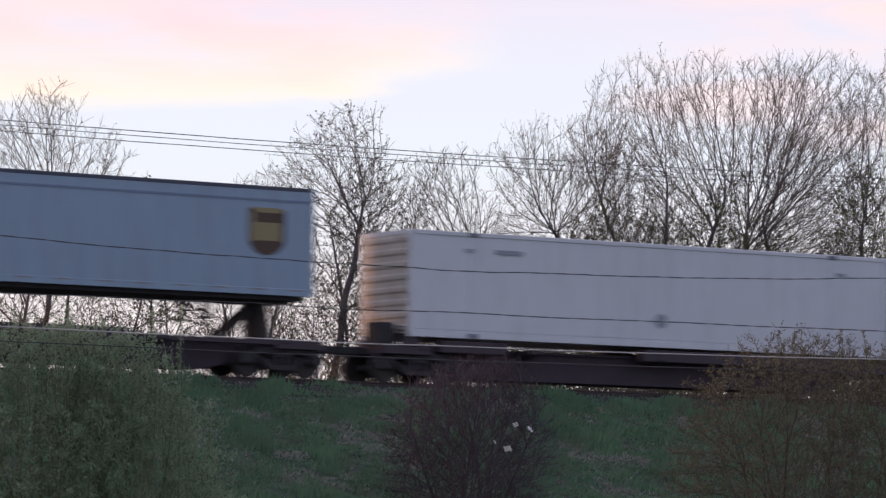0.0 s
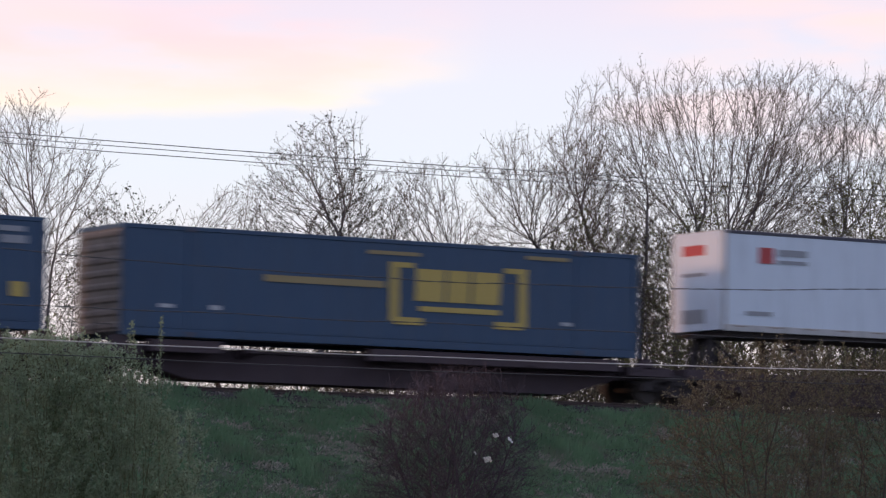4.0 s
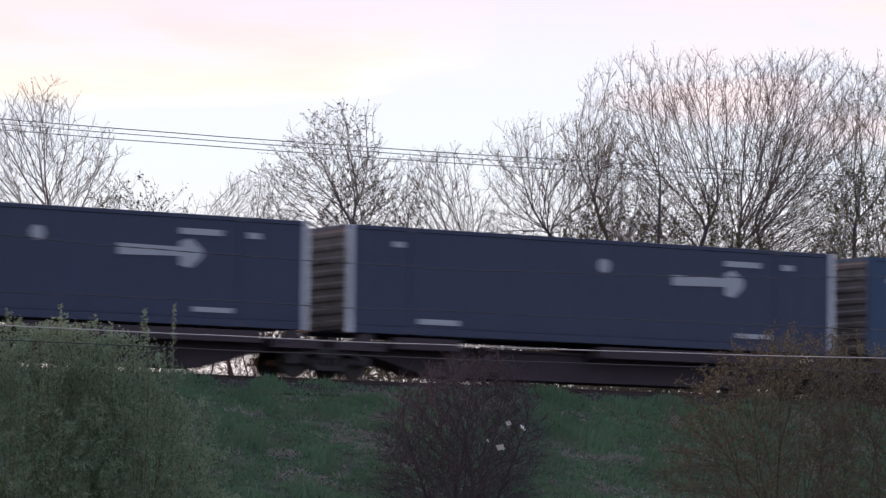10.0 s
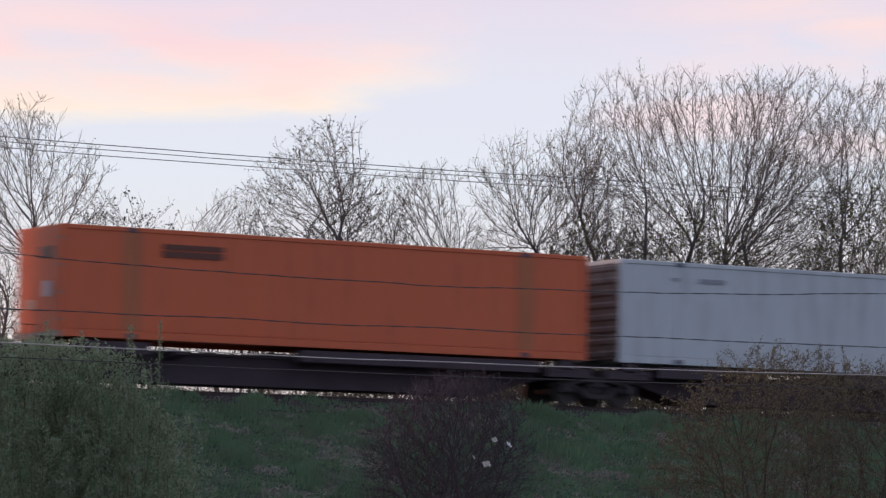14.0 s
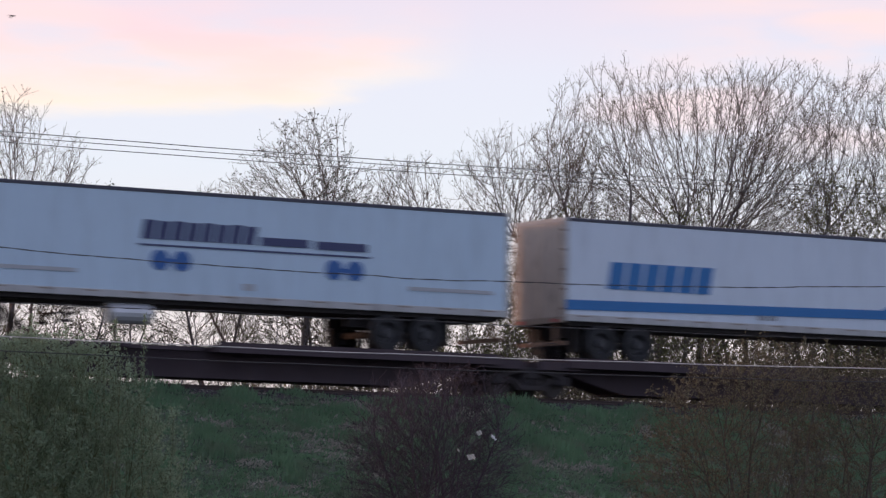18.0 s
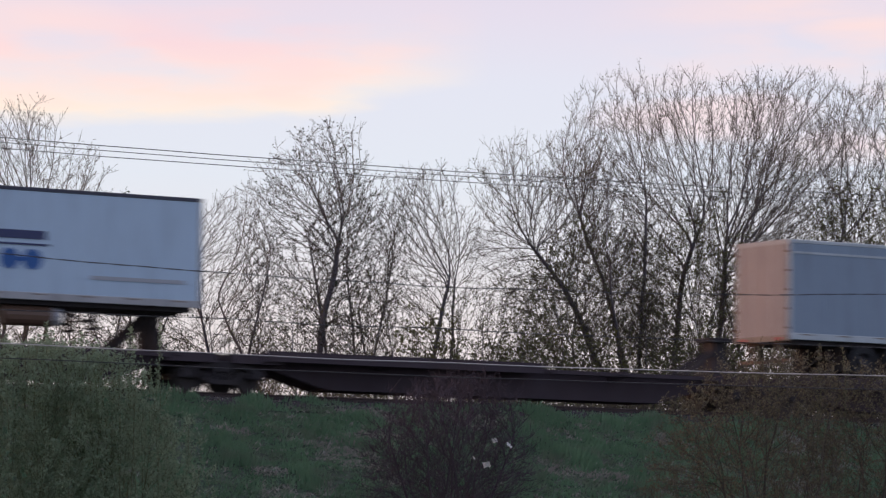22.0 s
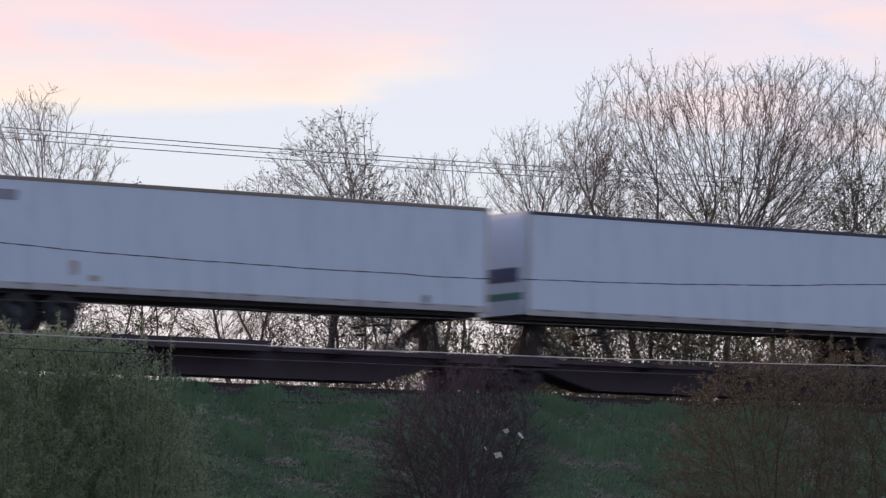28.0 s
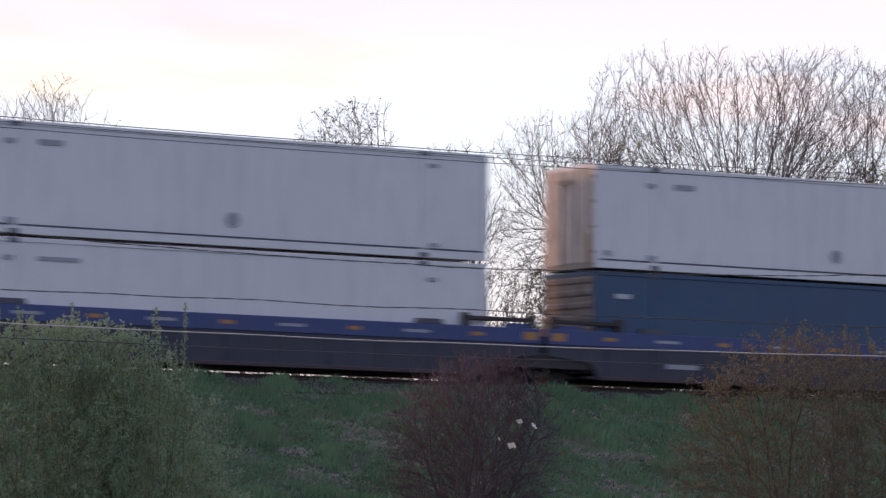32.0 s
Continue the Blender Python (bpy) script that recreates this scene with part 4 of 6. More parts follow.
def bogie(parent, x):
    """A two-axle truck under the car at x."""
    t = piece("truck", "bolster", lambda: Geo().box(-0.2, 0.2, -1.1, 1.1, 0.5, 0.82, 0.04).cyl_y(0, 0.5, 0.12, -0.4, 0.4, 8).mesh("truck", M["steel"]), parent, x)
    for y in (-1.0, 1.0):
        piece("side_frame", "side_frame", side_frame_mesh, t, 0, y)
    for dx in (-0.89, 0.89):
        piece("axle", "axle", lambda: Geo().cyl_y(0, 0.42, 0.08, -1.1, 1.1, 10).mesh("axle", M["steel"]), t, dx)
        for y in (-0.76, 0.76):
            w = piece("wheel", "wheel", wheel_mesh, t, dx, y, 0.42)
            w.scale.y = 1 if y < 0 else -1
    return t


def spine_car(x0, x1, trucks, load="trailer", rear="L"):
    """One platform of a spine car between its two joints."""
    L = x1 - x0
    car = thing("spine_car", "grimy dark spine car platform " + ("carrying a highway trailer" if load == "trailer" else "carrying a container" if load == "container" else "standing empty"), "railway car", "spine cars of the train")
    out = [(0.25, 0.98), (L - 0.25, 0.98), (L - 0.25, 0.72), (L - 1.6, 0.66), (L - 3.2, 0.22), (3.2, 0.22), (1.6, 0.66), (0.25, 0.72)]
    part("center_sill", Geo().prism_y(out, -0.6, 0.6), M["car"], car)
    g = Geo()
    for y in (-0.64, 0.64):
        g.box(0.3, L - 0.3, y - 0.05, y + 0.05, 0.93, 1.0)
    part("top_flange", g, M["car"], car)
    part("bottom_flange", Geo().box(3.3, L - 3.3, -0.66, 0.66, 0.18, 0.235), M["car"], car)
    flipped = rear == "R"

    def put(name, g, mat, label=""):
        return part(name, g.flip(L) if flipped else g, mat, car, label)

    for k, x in enumerate((1.3, 4.9, L * 0.5, L - 4.9, L - 1.3)):
        put("cross_bearer", Geo().loft([[(x - 0.14, y, z), (x + 0.14, y, z), (x + 0.14, y, 1.0), (x - 0.14, y, 1.0)] for y, z in ((-1.28, 0.9), (-0.42, 0.72), (0.42, 0.72), (1.28, 0.9))]), M["car"])
    for y in (-1.05, 1.05):
        if load == "container":
            # closed side decks at the ends, open under the container between them
            for xa, xb in ((1.9, 4.0), (8.5, L - 1.9)):
                put("side_deck", Geo().box(xa, xb, y - 0.2, y + 0.2, 0.84, 1.17, 0.02), M["car"])
            continue
        put("wheel_platform", Geo().box(1.0, 9.8, y - 0.27, y + 0.27, 0.86, 1.05).box(1.0, 9.8, y + 0.29 * (-1 if y < 0 else 1) - 0.02, y + 0.29 * (-1 if y < 0 else 1) + 0.02, 0.84, 1.12), M["car"])
        put("walkway", Geo().box(10.2, L - 0.6, y - 0.16, y + 0.16, 0.86, 0.965), M["car"])
    for x in (0.15, L - 1.6):
        put("end_platform", Geo().box(x, x + 1.45, -1.25, 1.25, 0.76, 1.0), M["car"])
    if load == "container":
        for x in (1.0, L - 1.0):
            for y in (-1.12, 1.12):
                put("container_pedestal", Geo().loft([[(x - a, y - 0.13, z), (x + a, y - 0.13, z), (x + a, y + 0.13, z), (x - a, y + 0.13, z)] for a, z in ((0.3, 0.96), (0.18, 1.24))]), M["car"])
    xh = L - (0.95 if load == "empty" else 1.6)
    if load != "container":
        if load == "empty":
            put("trailer_hitch", Geo().loft([[(xh - a, -b, z), (xh + a, -b, z), (xh + a, b, z), (xh - a, b, z)] for a, b, z in ((0.34, 0.5, 1.0), (0.2, 0.3, 1.5), (0.22, 0.3, 2.02))]).box(xh - 0.42, xh + 0.36, -0.45, 0.45, 2.02, 2.14, 0.02).bar((xh - 1.3, -0.35, 1.0), (xh - 0.1, -0.2, 1.8), 0.09, 0.08).bar((xh - 1.3, 0.35, 1.0), (xh - 0.1, 0.2, 1.8), 0.09, 0.08), M["steel"])
        else:
            hitch = put("trailer_hitch", Geo().box(xh - 0.35, xh + 0.35, -0.42, 0.42, 1.98, 2.04), M["steel"])
            for side in (-1, 1):
                for p, q, r0, r1 in (((xh - 1.2, side * 0.35, 1.0), (xh, side * 0.2, 2.05), 0.1, 0.08), ((xh + 0.12, side * 0.4, 1.0), (xh, side * 0.3, 2.05), 0.2, 0.15)):
                    strut = Geo().bar(p, q, r0, r1)
                    part("hitch_strut", strut.flip(L) if flipped else strut, M["steel"], hitch)
    for x in trucks:
        bogie(car, x - x0)
    for x, wide in ((-0.2, 0.35), (L + 0.2, 0.35)):
        part("coupler", Geo().box(x - 0.55, x + 0.55, -0.13, 0.13, 0.74, 0.96, 0.03), M["steel"], car)
    for x in (0.35, L - 0.35):
        part("hand_brake" if x < 1 else "grab_iron", Geo().bar((x, -1.22, 1.0), (x, -1.22, 1.5), 0.015, 0.015).bar((x + 0.4, -1.22, 1.0), (x + 0.4, -1.22, 1.5), 0.015, 0.015).bar((x, -1.22, 1.5), (x + 0.4, -1.22, 1.5), 0.015, 0.015), M["steel"], car)
    return travels(car, x0)


def well_car(s0, s1, tr0, tr1, colour, mark=None, shared_left=True, shared_right=True):
    """A well platform for a stack that reaches from s0 to s1; tr0 and tr1 are its truck centres."""
    x0, x1 = tr0, tr1
    L, a, b = tr1 - tr0, s0 - tr0, s1 - tr0
    words = {"yellow_car": "weathered yellow", "brown_car": "rusty brown", "blue_car": "dark blue"}[colour]
    top = {"yellow_car": 1.09, "brown_car": 1.5, "blue_car": 1.5}[colour]
    band = top - (0.42 if colour == "blue_car" else 0.12)
    car = thing("well_car", words + " well car carrying two stacked containers", "railway car", "well cars of the train")
    for side in (-1, 1):
        y0, y1 = sorted((side * 1.36, side * 1.46))
        lo, hi = a - 0.35, b + 0.35
        arc0 = [(lo - 0.1, 0.66), (lo + 0.12, 0.60), (lo + 0.3, 0.42), (lo + 0.38, 0.2)]
        arc1 = [(hi - 0.38, 0.2), (hi - 0.3, 0.42), (hi - 0.12, 0.60), (hi + 0.1, 0.66)]
        out = [(lo - 1.3, top - 0.03), (lo - 1.3, 0.78)] + arc0 + arc1 + [(hi + 1.3, 0.78), (hi + 1.3, top - 0.03)]
        # blue cars: walls and ribs are darker than the top chord
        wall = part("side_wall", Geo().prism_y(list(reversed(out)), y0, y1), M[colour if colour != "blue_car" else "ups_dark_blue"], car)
        yo = side * 1.49
        part("top_chord", Geo().box(lo - 1.3, hi + 1.3, min(yo, side * 1.30), max(yo, side * 1.30), band, top, 0.015), M[colour], car)
        part("bottom_chord", Geo().box(lo + 0.4, hi - 0.4, min(yo, side * 1.25), max(yo, side * 1.25), 0.16, 0.27, 0.015), M["car"], car)
        n = 11
        for i in range(n):
            x = lo + 0.7 + (hi - lo - 1.4) * i / (n - 1)
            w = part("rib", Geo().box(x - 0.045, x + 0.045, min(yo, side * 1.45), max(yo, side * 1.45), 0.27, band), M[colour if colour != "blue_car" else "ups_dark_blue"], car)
        for x in (a + 1.9, b - 1.9):
            part("container_guide", Geo().loft([[(x - w2, side * 1.3, z), (x + w2, side * 1.3, z), (x + w2, side * 1.49, z), (x - w2, side * 1.49, z)] for w2, z in ((0.45, top), (0.36, top + 0.14))]), M["scuff" if colour == "yellow_car" else "dark_rail"], car)
    part("well_floor", Geo().box(a - 0.2, b + 0.2, -1.3, 1.3, 0.2, 0.27), M["car"], car)
    for lo, hi in ((-0.2 if shared_left else -1.6, a - 0.5), (b + 0.5, L + 0.2 if shared_right else L + 1.6)):
        part("end_deck", Geo().box(lo, hi, -1.35, 1.35, 0.86, 1.06).box(lo, hi, -0.4, 0.4, 0.6, 0.86), M["car" if colour != "yellow_car" else colour], car)
        if colour == "blue_car":
            part("end_rail", Geo().box(hi - 1.0 if lo < 1 else lo, hi if lo < 1 else lo + 1.0, -1.42, -1.36, 1.12, 1.62), M["blue_car"], car)
        if colour == "blue_car":
            e0 = hi if lo < 1 else lo
            d = 1 if lo < 1 else -1
            for x in (e0 - d * 0.9, e0 + d * 1.25):
                part("end_post", Geo().box(x - 0.09, x + 0.09, -1.47, -1.33, 1.06, 1.86, 0.02), M["steel"], car)
            part("end_beam", Geo().box(min(e0 - d * 1.0, e0 + d * 1.3), max(e0 - d * 1.0, e0 + d * 1.3), -1.46, -1.34, 1.66, 1.78, 0.02), M["steel"], car)
            for q in range(2):
                x = e0 - d * (0.25 + 0.8 * q)
                part("reflector", Geo().box(x - 0.2, x + 0.2, -1.428, -1.42, 1.3, 1.5), M["reflector"], car)
            part("air_tank", Geo().cyl_x(-0.9, 0.62, 0.2, (lo + hi) / 2 - 0.9, (lo + hi) / 2 + 0.9, 12), M["steel"], car)
            part("side_step", Geo().box((lo + hi) / 2 - 1.0, (lo + hi) / 2 + 1.0, -1.4, -1.3, 0.42, 0.86, 0.02), M["steel"], car)
        part("brake_gear", Geo().box((lo + hi) / 2 - 0.5, (lo + hi) / 2 + 0.1, -0.9, -0.3, 1.06, 1.5, 0.04), M["steel"], car)
    if colour == "blue_car":
        for i in range(9):
            x = a + 0.4 + (b - a - 0.8) * i / 8
            if i % 2 == 0:
                part("reflector", Geo().box(x - 0.2, x + 0.2, -1.497, -1.49, 1.24, 1.34), M["reflector"], car)
            else:
                part("stencil_bar", Geo().box(x - 0.4, x + 0.4, -1.497, -1.49, 1.25, 1.33), M["mid"], car, "pale stencilled bar")
        for x in (a - 1.3, b + 1.3):
            part("reflector", Geo().box(x - 0.22, x + 0.22, -1.497, -1.49, 1.18, 1.4), M["reflector"], car)
        part("stencil_bar", Geo().box(a + 2.3, a + 3.4, -1.475, -1.461, 0.55, 0.68), M["mid"], car, "faded stencilled bar")
    if mark:
        part("stencil_bar", Geo().box(a + 4.0, a + 5.4, -1.475, -1.461, 0.62, 0.68), M["scuff"], car, "faded stencilled bar")
        part("red_stencil", Geo().box(b - 5.2, b - 3.0, -1.475, -1.461, 0.74, 0.84), M["red"], car, "faded red stencilled bar")
    trucks = [t for t, sh in ((tr0, False), (tr1, shared_right)) if not sh]
    for t in trucks:
        bogie(car, t - x0)
    for x in (-1.9, L + 1.9):
        part("coupler", Geo().box(x - 0.55, x + 0.55, -0.13, 0.13, 0.66, 0.9, 0.03), M["steel"], car)
    return travels(car, x0)


# ---- containers ----
def bars(geo_list, root, y, specs):
    """Flat marks on the near side: (name, x0, x1, z0, z1, material, label)."""
    for name, xa, xb, za, zb, mat, label in specs:
        part(name, Geo().box(xa, xb, y - 0.006, y + 0.002, za, zb), M[mat], root, label)


def slant(root, x, z, w, h, mat, name="logo_block", lean=0.12, y=-HALF, label=""):
    k = lean * h
    part(name, Geo().prism_y([(x, z), (x + w, z), (x + w + k, z + h), (x + k, z + h)], y - 0.007, y + 0.002), M[mat], root, label)


def lettering(root, text, x, z, height, width, mat, y=-HALF):
    """A readable common word, in the built-in font."""
    cu = bpy.data.curves.new("word", "FONT")
    cu.body, cu.size, cu.extrude = text, 1.0, 0.004
    tmp = bpy.data.objects.new("word", cu)
    me = bpy.data.meshes.new_from_object(tmp)
    bpy.data.objects.remove(tmp)
    xs_ = [v.co.x for v in me.vertices]
    ys_ = [v.co.y for v in me.vertices]
    sx, sy = width / (max(xs_) - min(xs_)), height / (max(ys_) - min(ys_))
    x_min, y_min = min(xs_), min(ys_)
    for v in me.vertices:
        v.co = Vector((x + (v.co.x - x_min) * sx, y - 0.006 - v.co.z, z + (v.co.y - y_min) * sy))
    me.materials.clear()
    me.materials.append(M[mat])
    ob = new("lettering", me)
    ob.parent = root
    return ob


def box_container(s0, colour, label, z0=1.24, L=16.15, H=2.9, end="doors", posts="same", frame_col=None, group="containers on the train", rails=None, end_col=None):
    """A domestic container; its near side is y = -HALF, x from 0 to L, z from 0 to H."""
    root = thing("shipping_container", label, "container", group)
    fc = frame_col or colour
    e = 0.03
    part("body", Geo().box(e, L - e, -HALF + e, HALF - e, 0.12, H - 0.03), M[colour], root)
    # pressed side sheets
    for side in (-1, 1):
        n, g = 27, Geo()
        w = (L - 0.4) / n
        prof = [(0.2, 0.028)]
        for i in range(n):
            x = 0.2 + w * i
            prof += [(x + w * 0.1, 0.028), (x + w * 0.25, 0.0245), (x + w * 0.75, 0.0245), (x + w * 0.9, 0.028)]
        prof.append((L - 0.2, 0.028))
        g.v = [(x, side * (HALF - q), z) for z in (0.27, H - 0.12) for x, q in prof]
        k = len(prof)
        g.f = [(i, i + 1, k + i + 1, k + i) if side < 0 else (i + 1, i, k + i, k + i + 1) for i in range(k - 1)]
        part("side_sheet", g, M[colour], root)
        ya, yb = sorted((side * HALF, side * (HALF - 0.1)))
        part("top_rail", Geo().box(0.1, L - 0.1, ya, yb, H - 0.12, H, 0.012), M[fc], root)
        part("bottom_rail", Geo().box(0.1, L - 0.1, ya, yb, 0.0, 0.2, 0.012), M[fc], root)
        part("rail_seam", Geo().box(0.1, L - 0.1, side * (HALF - 0.02) - 0.012, side * (HALF - 0.02) + 0.012, 0.222, 0.262), M[rails or fc], root)
        for x in (0.0, L - 0.16):
            part("corner_post", Geo().box(x, x + 0.16, ya - 0.003, yb + 0.003, 0.0, H), M["silver" if posts == "silver" else fc], root)
        for x in (1.93, L - 2.1):
            if posts == "dark":
                part("lift_post", Geo().box(x - 0.2, x + 0.36, ya + 0.004 * (side < 0), yb - 0.004 * (side > 0), 0.2, H - 0.12), M["olive_orange"], root)
            else:
                part("lift_post", Geo().box(x, x + 0.16, ya + 0.004 * (side < 0), yb - 0.004 * (side > 0), 0.2, H - 0.1), M[fc], root)
            for z in (0.02, H - 0.14):
                part("lift_casting", Geo().box(x - 0.05, x + 0.2, side * (HALF + 0.004) - 0.01, side * (HALF + 0.004) + 0.006, z, z + 0.12), M["dark_rail"], root)
    if z0 > 3:
        for x in (1.9, L - 2.15):
            for y in (-HALF + 0.02, HALF - 0.14):
                part("stacking_lock", Geo().box(x, x + 0.22, y, y + 0.12, -0.08, 0.01), M["steel"], root)
    part("roof", Geo().loft([[(0.05, y, H - 0.03 + q) for y, q in ((-HALF + 0.05, 0), (0, 0.025), (HALF - 0.05, 0), (HALF - 0.05, -0.02), (-HALF + 0.05, -0.02))], [(L - 0.05, y, H - 0.03 + q) for y, q in ((-HALF + 0.05, 0), (0, 0.025), (HALF - 0.05, 0), (HALF - 0.05, -0.02), (-HALF + 0.05, -0.02))]]), M[fc], root)
    ec = M[end_col or colour]
    if end == "doors":
        for side in (-1, 1):
            ya, yb = sorted((side * 0.01, side * (HALF - 0.1)))
            d = part("door", Geo().box(-0.02, 0.03, ya, yb, 0.16, H - 0.12), ec, root)
            for q in (0.28, 0.75):
                part("lock_rod", Geo().bar((-0.045, side * q * HALF, 0.1), (-0.045, side * q * HALF, H - 0.08), 0.02, 0.02, 6), M["scuff"], d)
            for z in (0.4, 1.1, 1.8, 2.5):
                part("hinge", Geo().box(-0.05, 0.0, side * (HALF - 0.06) - 0.06, side * (HALF - 0.06) + 0.05, z, z + 0.08), M["scuff"], d)
        part("door_sill", Geo().box(-0.03, 0.05, -HALF, HALF, 0.0, 0.15), M["scuff"], root)
    else:
        part("end_wall", Geo().box(-0.005, 0.03, -HALF + 0.08, HALF - 0.08, 0.1, H - 0.1), ec, root)
        n = 8
        for i in range(n):
            z = 0.25 + (H - 0.5) * i / (n - 1)
            part("end_rib", Geo().loft([[(-0.005, y, z - 0.1), (-0.045, y, z - 0.05), (-0.045, y, z + 0.05), (-0.005, y, z + 0.1)] for y in (-HALF + 0.12, HALF - 0.12)]), ec, root)
    part("end_header", Geo().box(-0.02, 0.06, -HALF, HALF, H - 0.12, H - 0.004), M[fc], root)
    part("front_wall", Geo().box(L - 0.03, L + 0.004, -HALF + 0.05, HALF - 0.05, 0.05, H - 0.05), M[colour], root)
    travels(root, s0, z0)
    return root, L, H


# ---- trailers ----
def tyre_mesh():
    g = Geo()
    n = 20
    prof = [(0.30, -0.28), (0.47, -0.28), (0.505, -0.24), (0.505, -0.06), (0.47, -0.02), (0.30, -0.02)]
    g.loft([[(r * math.cos(6.2832 * i / n), y, r * math.sin(6.2832 * i / n)) for i in range(n)] for r, y in prof], cap=False)
    return g.mesh("tyre", M["rubber"])


def rim_mesh():
    g = Geo()
    n = 20
    prof = [(0.305, -0.27), (0.29, -0.24), (0.22, -0.10), (0.12, -0.10), (0.10, -0.22), (0.0, -0.23)]
    g.loft([[(r * math.cos(6.2832 * i / n), y, r * math.sin(6.2832 * i / n)) for i in range(n)] for r, y in prof], cap=False)
    return g.mesh("rim", M["rim"])


DECK = 1.06


def trailer(s0, L, colour, label, rear="L", z0=2.15, H=2.88, skirt=None, unit=False, band=None, bottom="rail_alu", top="dark_rail", end_col=None, nose_col=None, tandem=2.7, axles=2, panels=0, ridge=0.0, group="trailers on the train", skirt_x=(5.2, 11.6)):
    """A highway trailer on the train; built with its rear at x = 0 and turned where it faces the other way."""
    root = thing("semi_trailer", label, "trailer", group)
    R = rear == "R"

    def put(name, g, mat, lab="", parent=root, smooth=False):
        return part(name, g.flip(L) if R else g, M[mat] if isinstance(mat, str) else mat, parent, lab, smooth)

    z1 = z0 + H
    e = 0.015
    put("body", Geo().box(0.06, L - 0.04, -HALF + e, HALF - e, z0 + 0.08, z1 - 0.02), colour)
    for side in (-1, 1):
        ya, yb = sorted((side * HALF, side * (HALF - 0.06)))
        put("bottom_rail", Geo().box(0.05, L - 0.02, ya, yb, z0, z0 + 0.19, 0.01), bottom)
        put("top_rail", Geo().box(0.05, L - 0.02, ya, yb, z1 - 0.10, z1, 0.01), top)
        if band:
            put("side_band", Geo().box(0.1, L - 0.06, side * (HALF - 0.008) - 0.008, side * (HALF - 0.008) + 0.008, z1 - 0.40, z1 - 0.34), band)
        n = panels or 12
        for i in range(1, n):
            x = L * i / n
            put("panel_seam", Geo().box(x - 0.02, x + 0.02, side * (HALF - 0.011) - 0.004, side * (HALF - 0.011) + 0.006, z0 + 0.19, z1 - 0.1), colour)
        for i in range(12):
            x = L * (i + 0.5) / 12
            put("marker", Geo().box(x - 0.22, x + 0.22, side * HALF - 0.004, side * HALF + 0.004, z0 + 0.13, z0 + 0.16), "scuff" if bottom != "dark_rail" else "pale")
        for x in (0.03, L - 0.12):
            put("corner_post", Geo().box(x, x + 0.09, ya - 0.002, yb, z0, z1), bottom if colour != "tan" else "scuff")
    if ridge:
        for side in (-1, 1):
            n = round(L / ridge)
            w, y, o = (L - 0.5) / n, side * (HALF - e), side * 0.05
            for i in range(n):
                x = 0.2 + w * i
                ring = [(x, y - o * 0.1), (x + w * .1, y + o), (x + w * .55, y + o), (x + w * .65, y - o * 0.1)]
                put("side_ridge", Geo().loft([[(px, py, z) for px, py in (ring if side < 0 else ring[::-1])] for z in (z0 + 0.2, z1 - 0.12)]), "white")
    put("roof", Geo().loft([[(x, -HALF + 0.04, z1 - 0.03), (x, HALF - 0.04, z1 - 0.03), (x, HALF - 0.1, z1 + 0.012), (x, -HALF + 0.1, z1 + 0.012)] for x in (0.06, L - 0.04)]), "white2")
    put("floor_frame", Geo().box(0.2, L - 0.2, -1.1, 1.1, z0 - 0.11, z0 + 0.01), "steel")
    ec = end_col or colour
    for side in (-1, 1):
        ya, yb = sorted((side * 0.008, side * (HALF - 0.1)))
        d = put("door", Geo().box(0.0, 0.06, ya, yb, z0 + 0.12, z1 - 0.12), ec)
        for q in (0.35, 0.72):
            put("lock_rod", Geo().bar((-0.02, side * q * HALF, z0 + 0.06), (-0.02, side * q * HALF, z1 - 0.06), 0.018, 0.018, 6), "rail_alu", parent=d)
        for i in range(5):
            z = z0 + 0.3 + i * 0.55
            put("hinge", Geo().box(-0.02, 0.03, side * (HALF - 0.06) - 0.08, side * (HALF - 0.06) + 0.05, z, z + 0.06), "rust" if end_col in ("tan", "rust_door", "scuff", "van_end") else "rail_alu", parent=d)
        # rust-coloured strips stand in for the hinges' shadows across the doors
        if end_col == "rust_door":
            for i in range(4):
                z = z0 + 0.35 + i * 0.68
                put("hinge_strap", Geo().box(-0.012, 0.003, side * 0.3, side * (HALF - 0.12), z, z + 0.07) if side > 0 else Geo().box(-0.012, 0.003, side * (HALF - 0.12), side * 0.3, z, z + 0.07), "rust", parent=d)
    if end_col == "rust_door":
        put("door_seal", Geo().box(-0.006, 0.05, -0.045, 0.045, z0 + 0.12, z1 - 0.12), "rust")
    put("rear_header", Geo().box(-0.01, 0.07, -HALF, HALF, z1 - 0.13, z1), "rail_alu")
    put("rear_sill", Geo().box(-0.02, 0.09, -HALF, HALF, z0 - 0.04, z0 + 0.12), "scuff")
    for y in (-0.85, 0.85):
        put("tail_lamp", Geo().box(-0.035, -0.01, y - 0.12, y + 0.12, z0 - 0.02, z0 + 0.07), "red")
    guard = put("rear_guard", Geo().box(0.08, 0.18, -1.15, 1.15, z0 - 0.66, z0 - 0.55).box(0.1, 0.2, -0.7, -0.58, z0 - 0.6, z0).box(0.1, 0.2, 0.58, 0.7, z0 - 0.6, z0), "rust")
    put("nose", Geo().box(L - 0.05, L + 0.01, -HALF + 0.12, HALF - 0.12, z0 + 0.04, z1 - 0.05), nose_col or colour)
    # running gear
    wz = DECK + 0.505
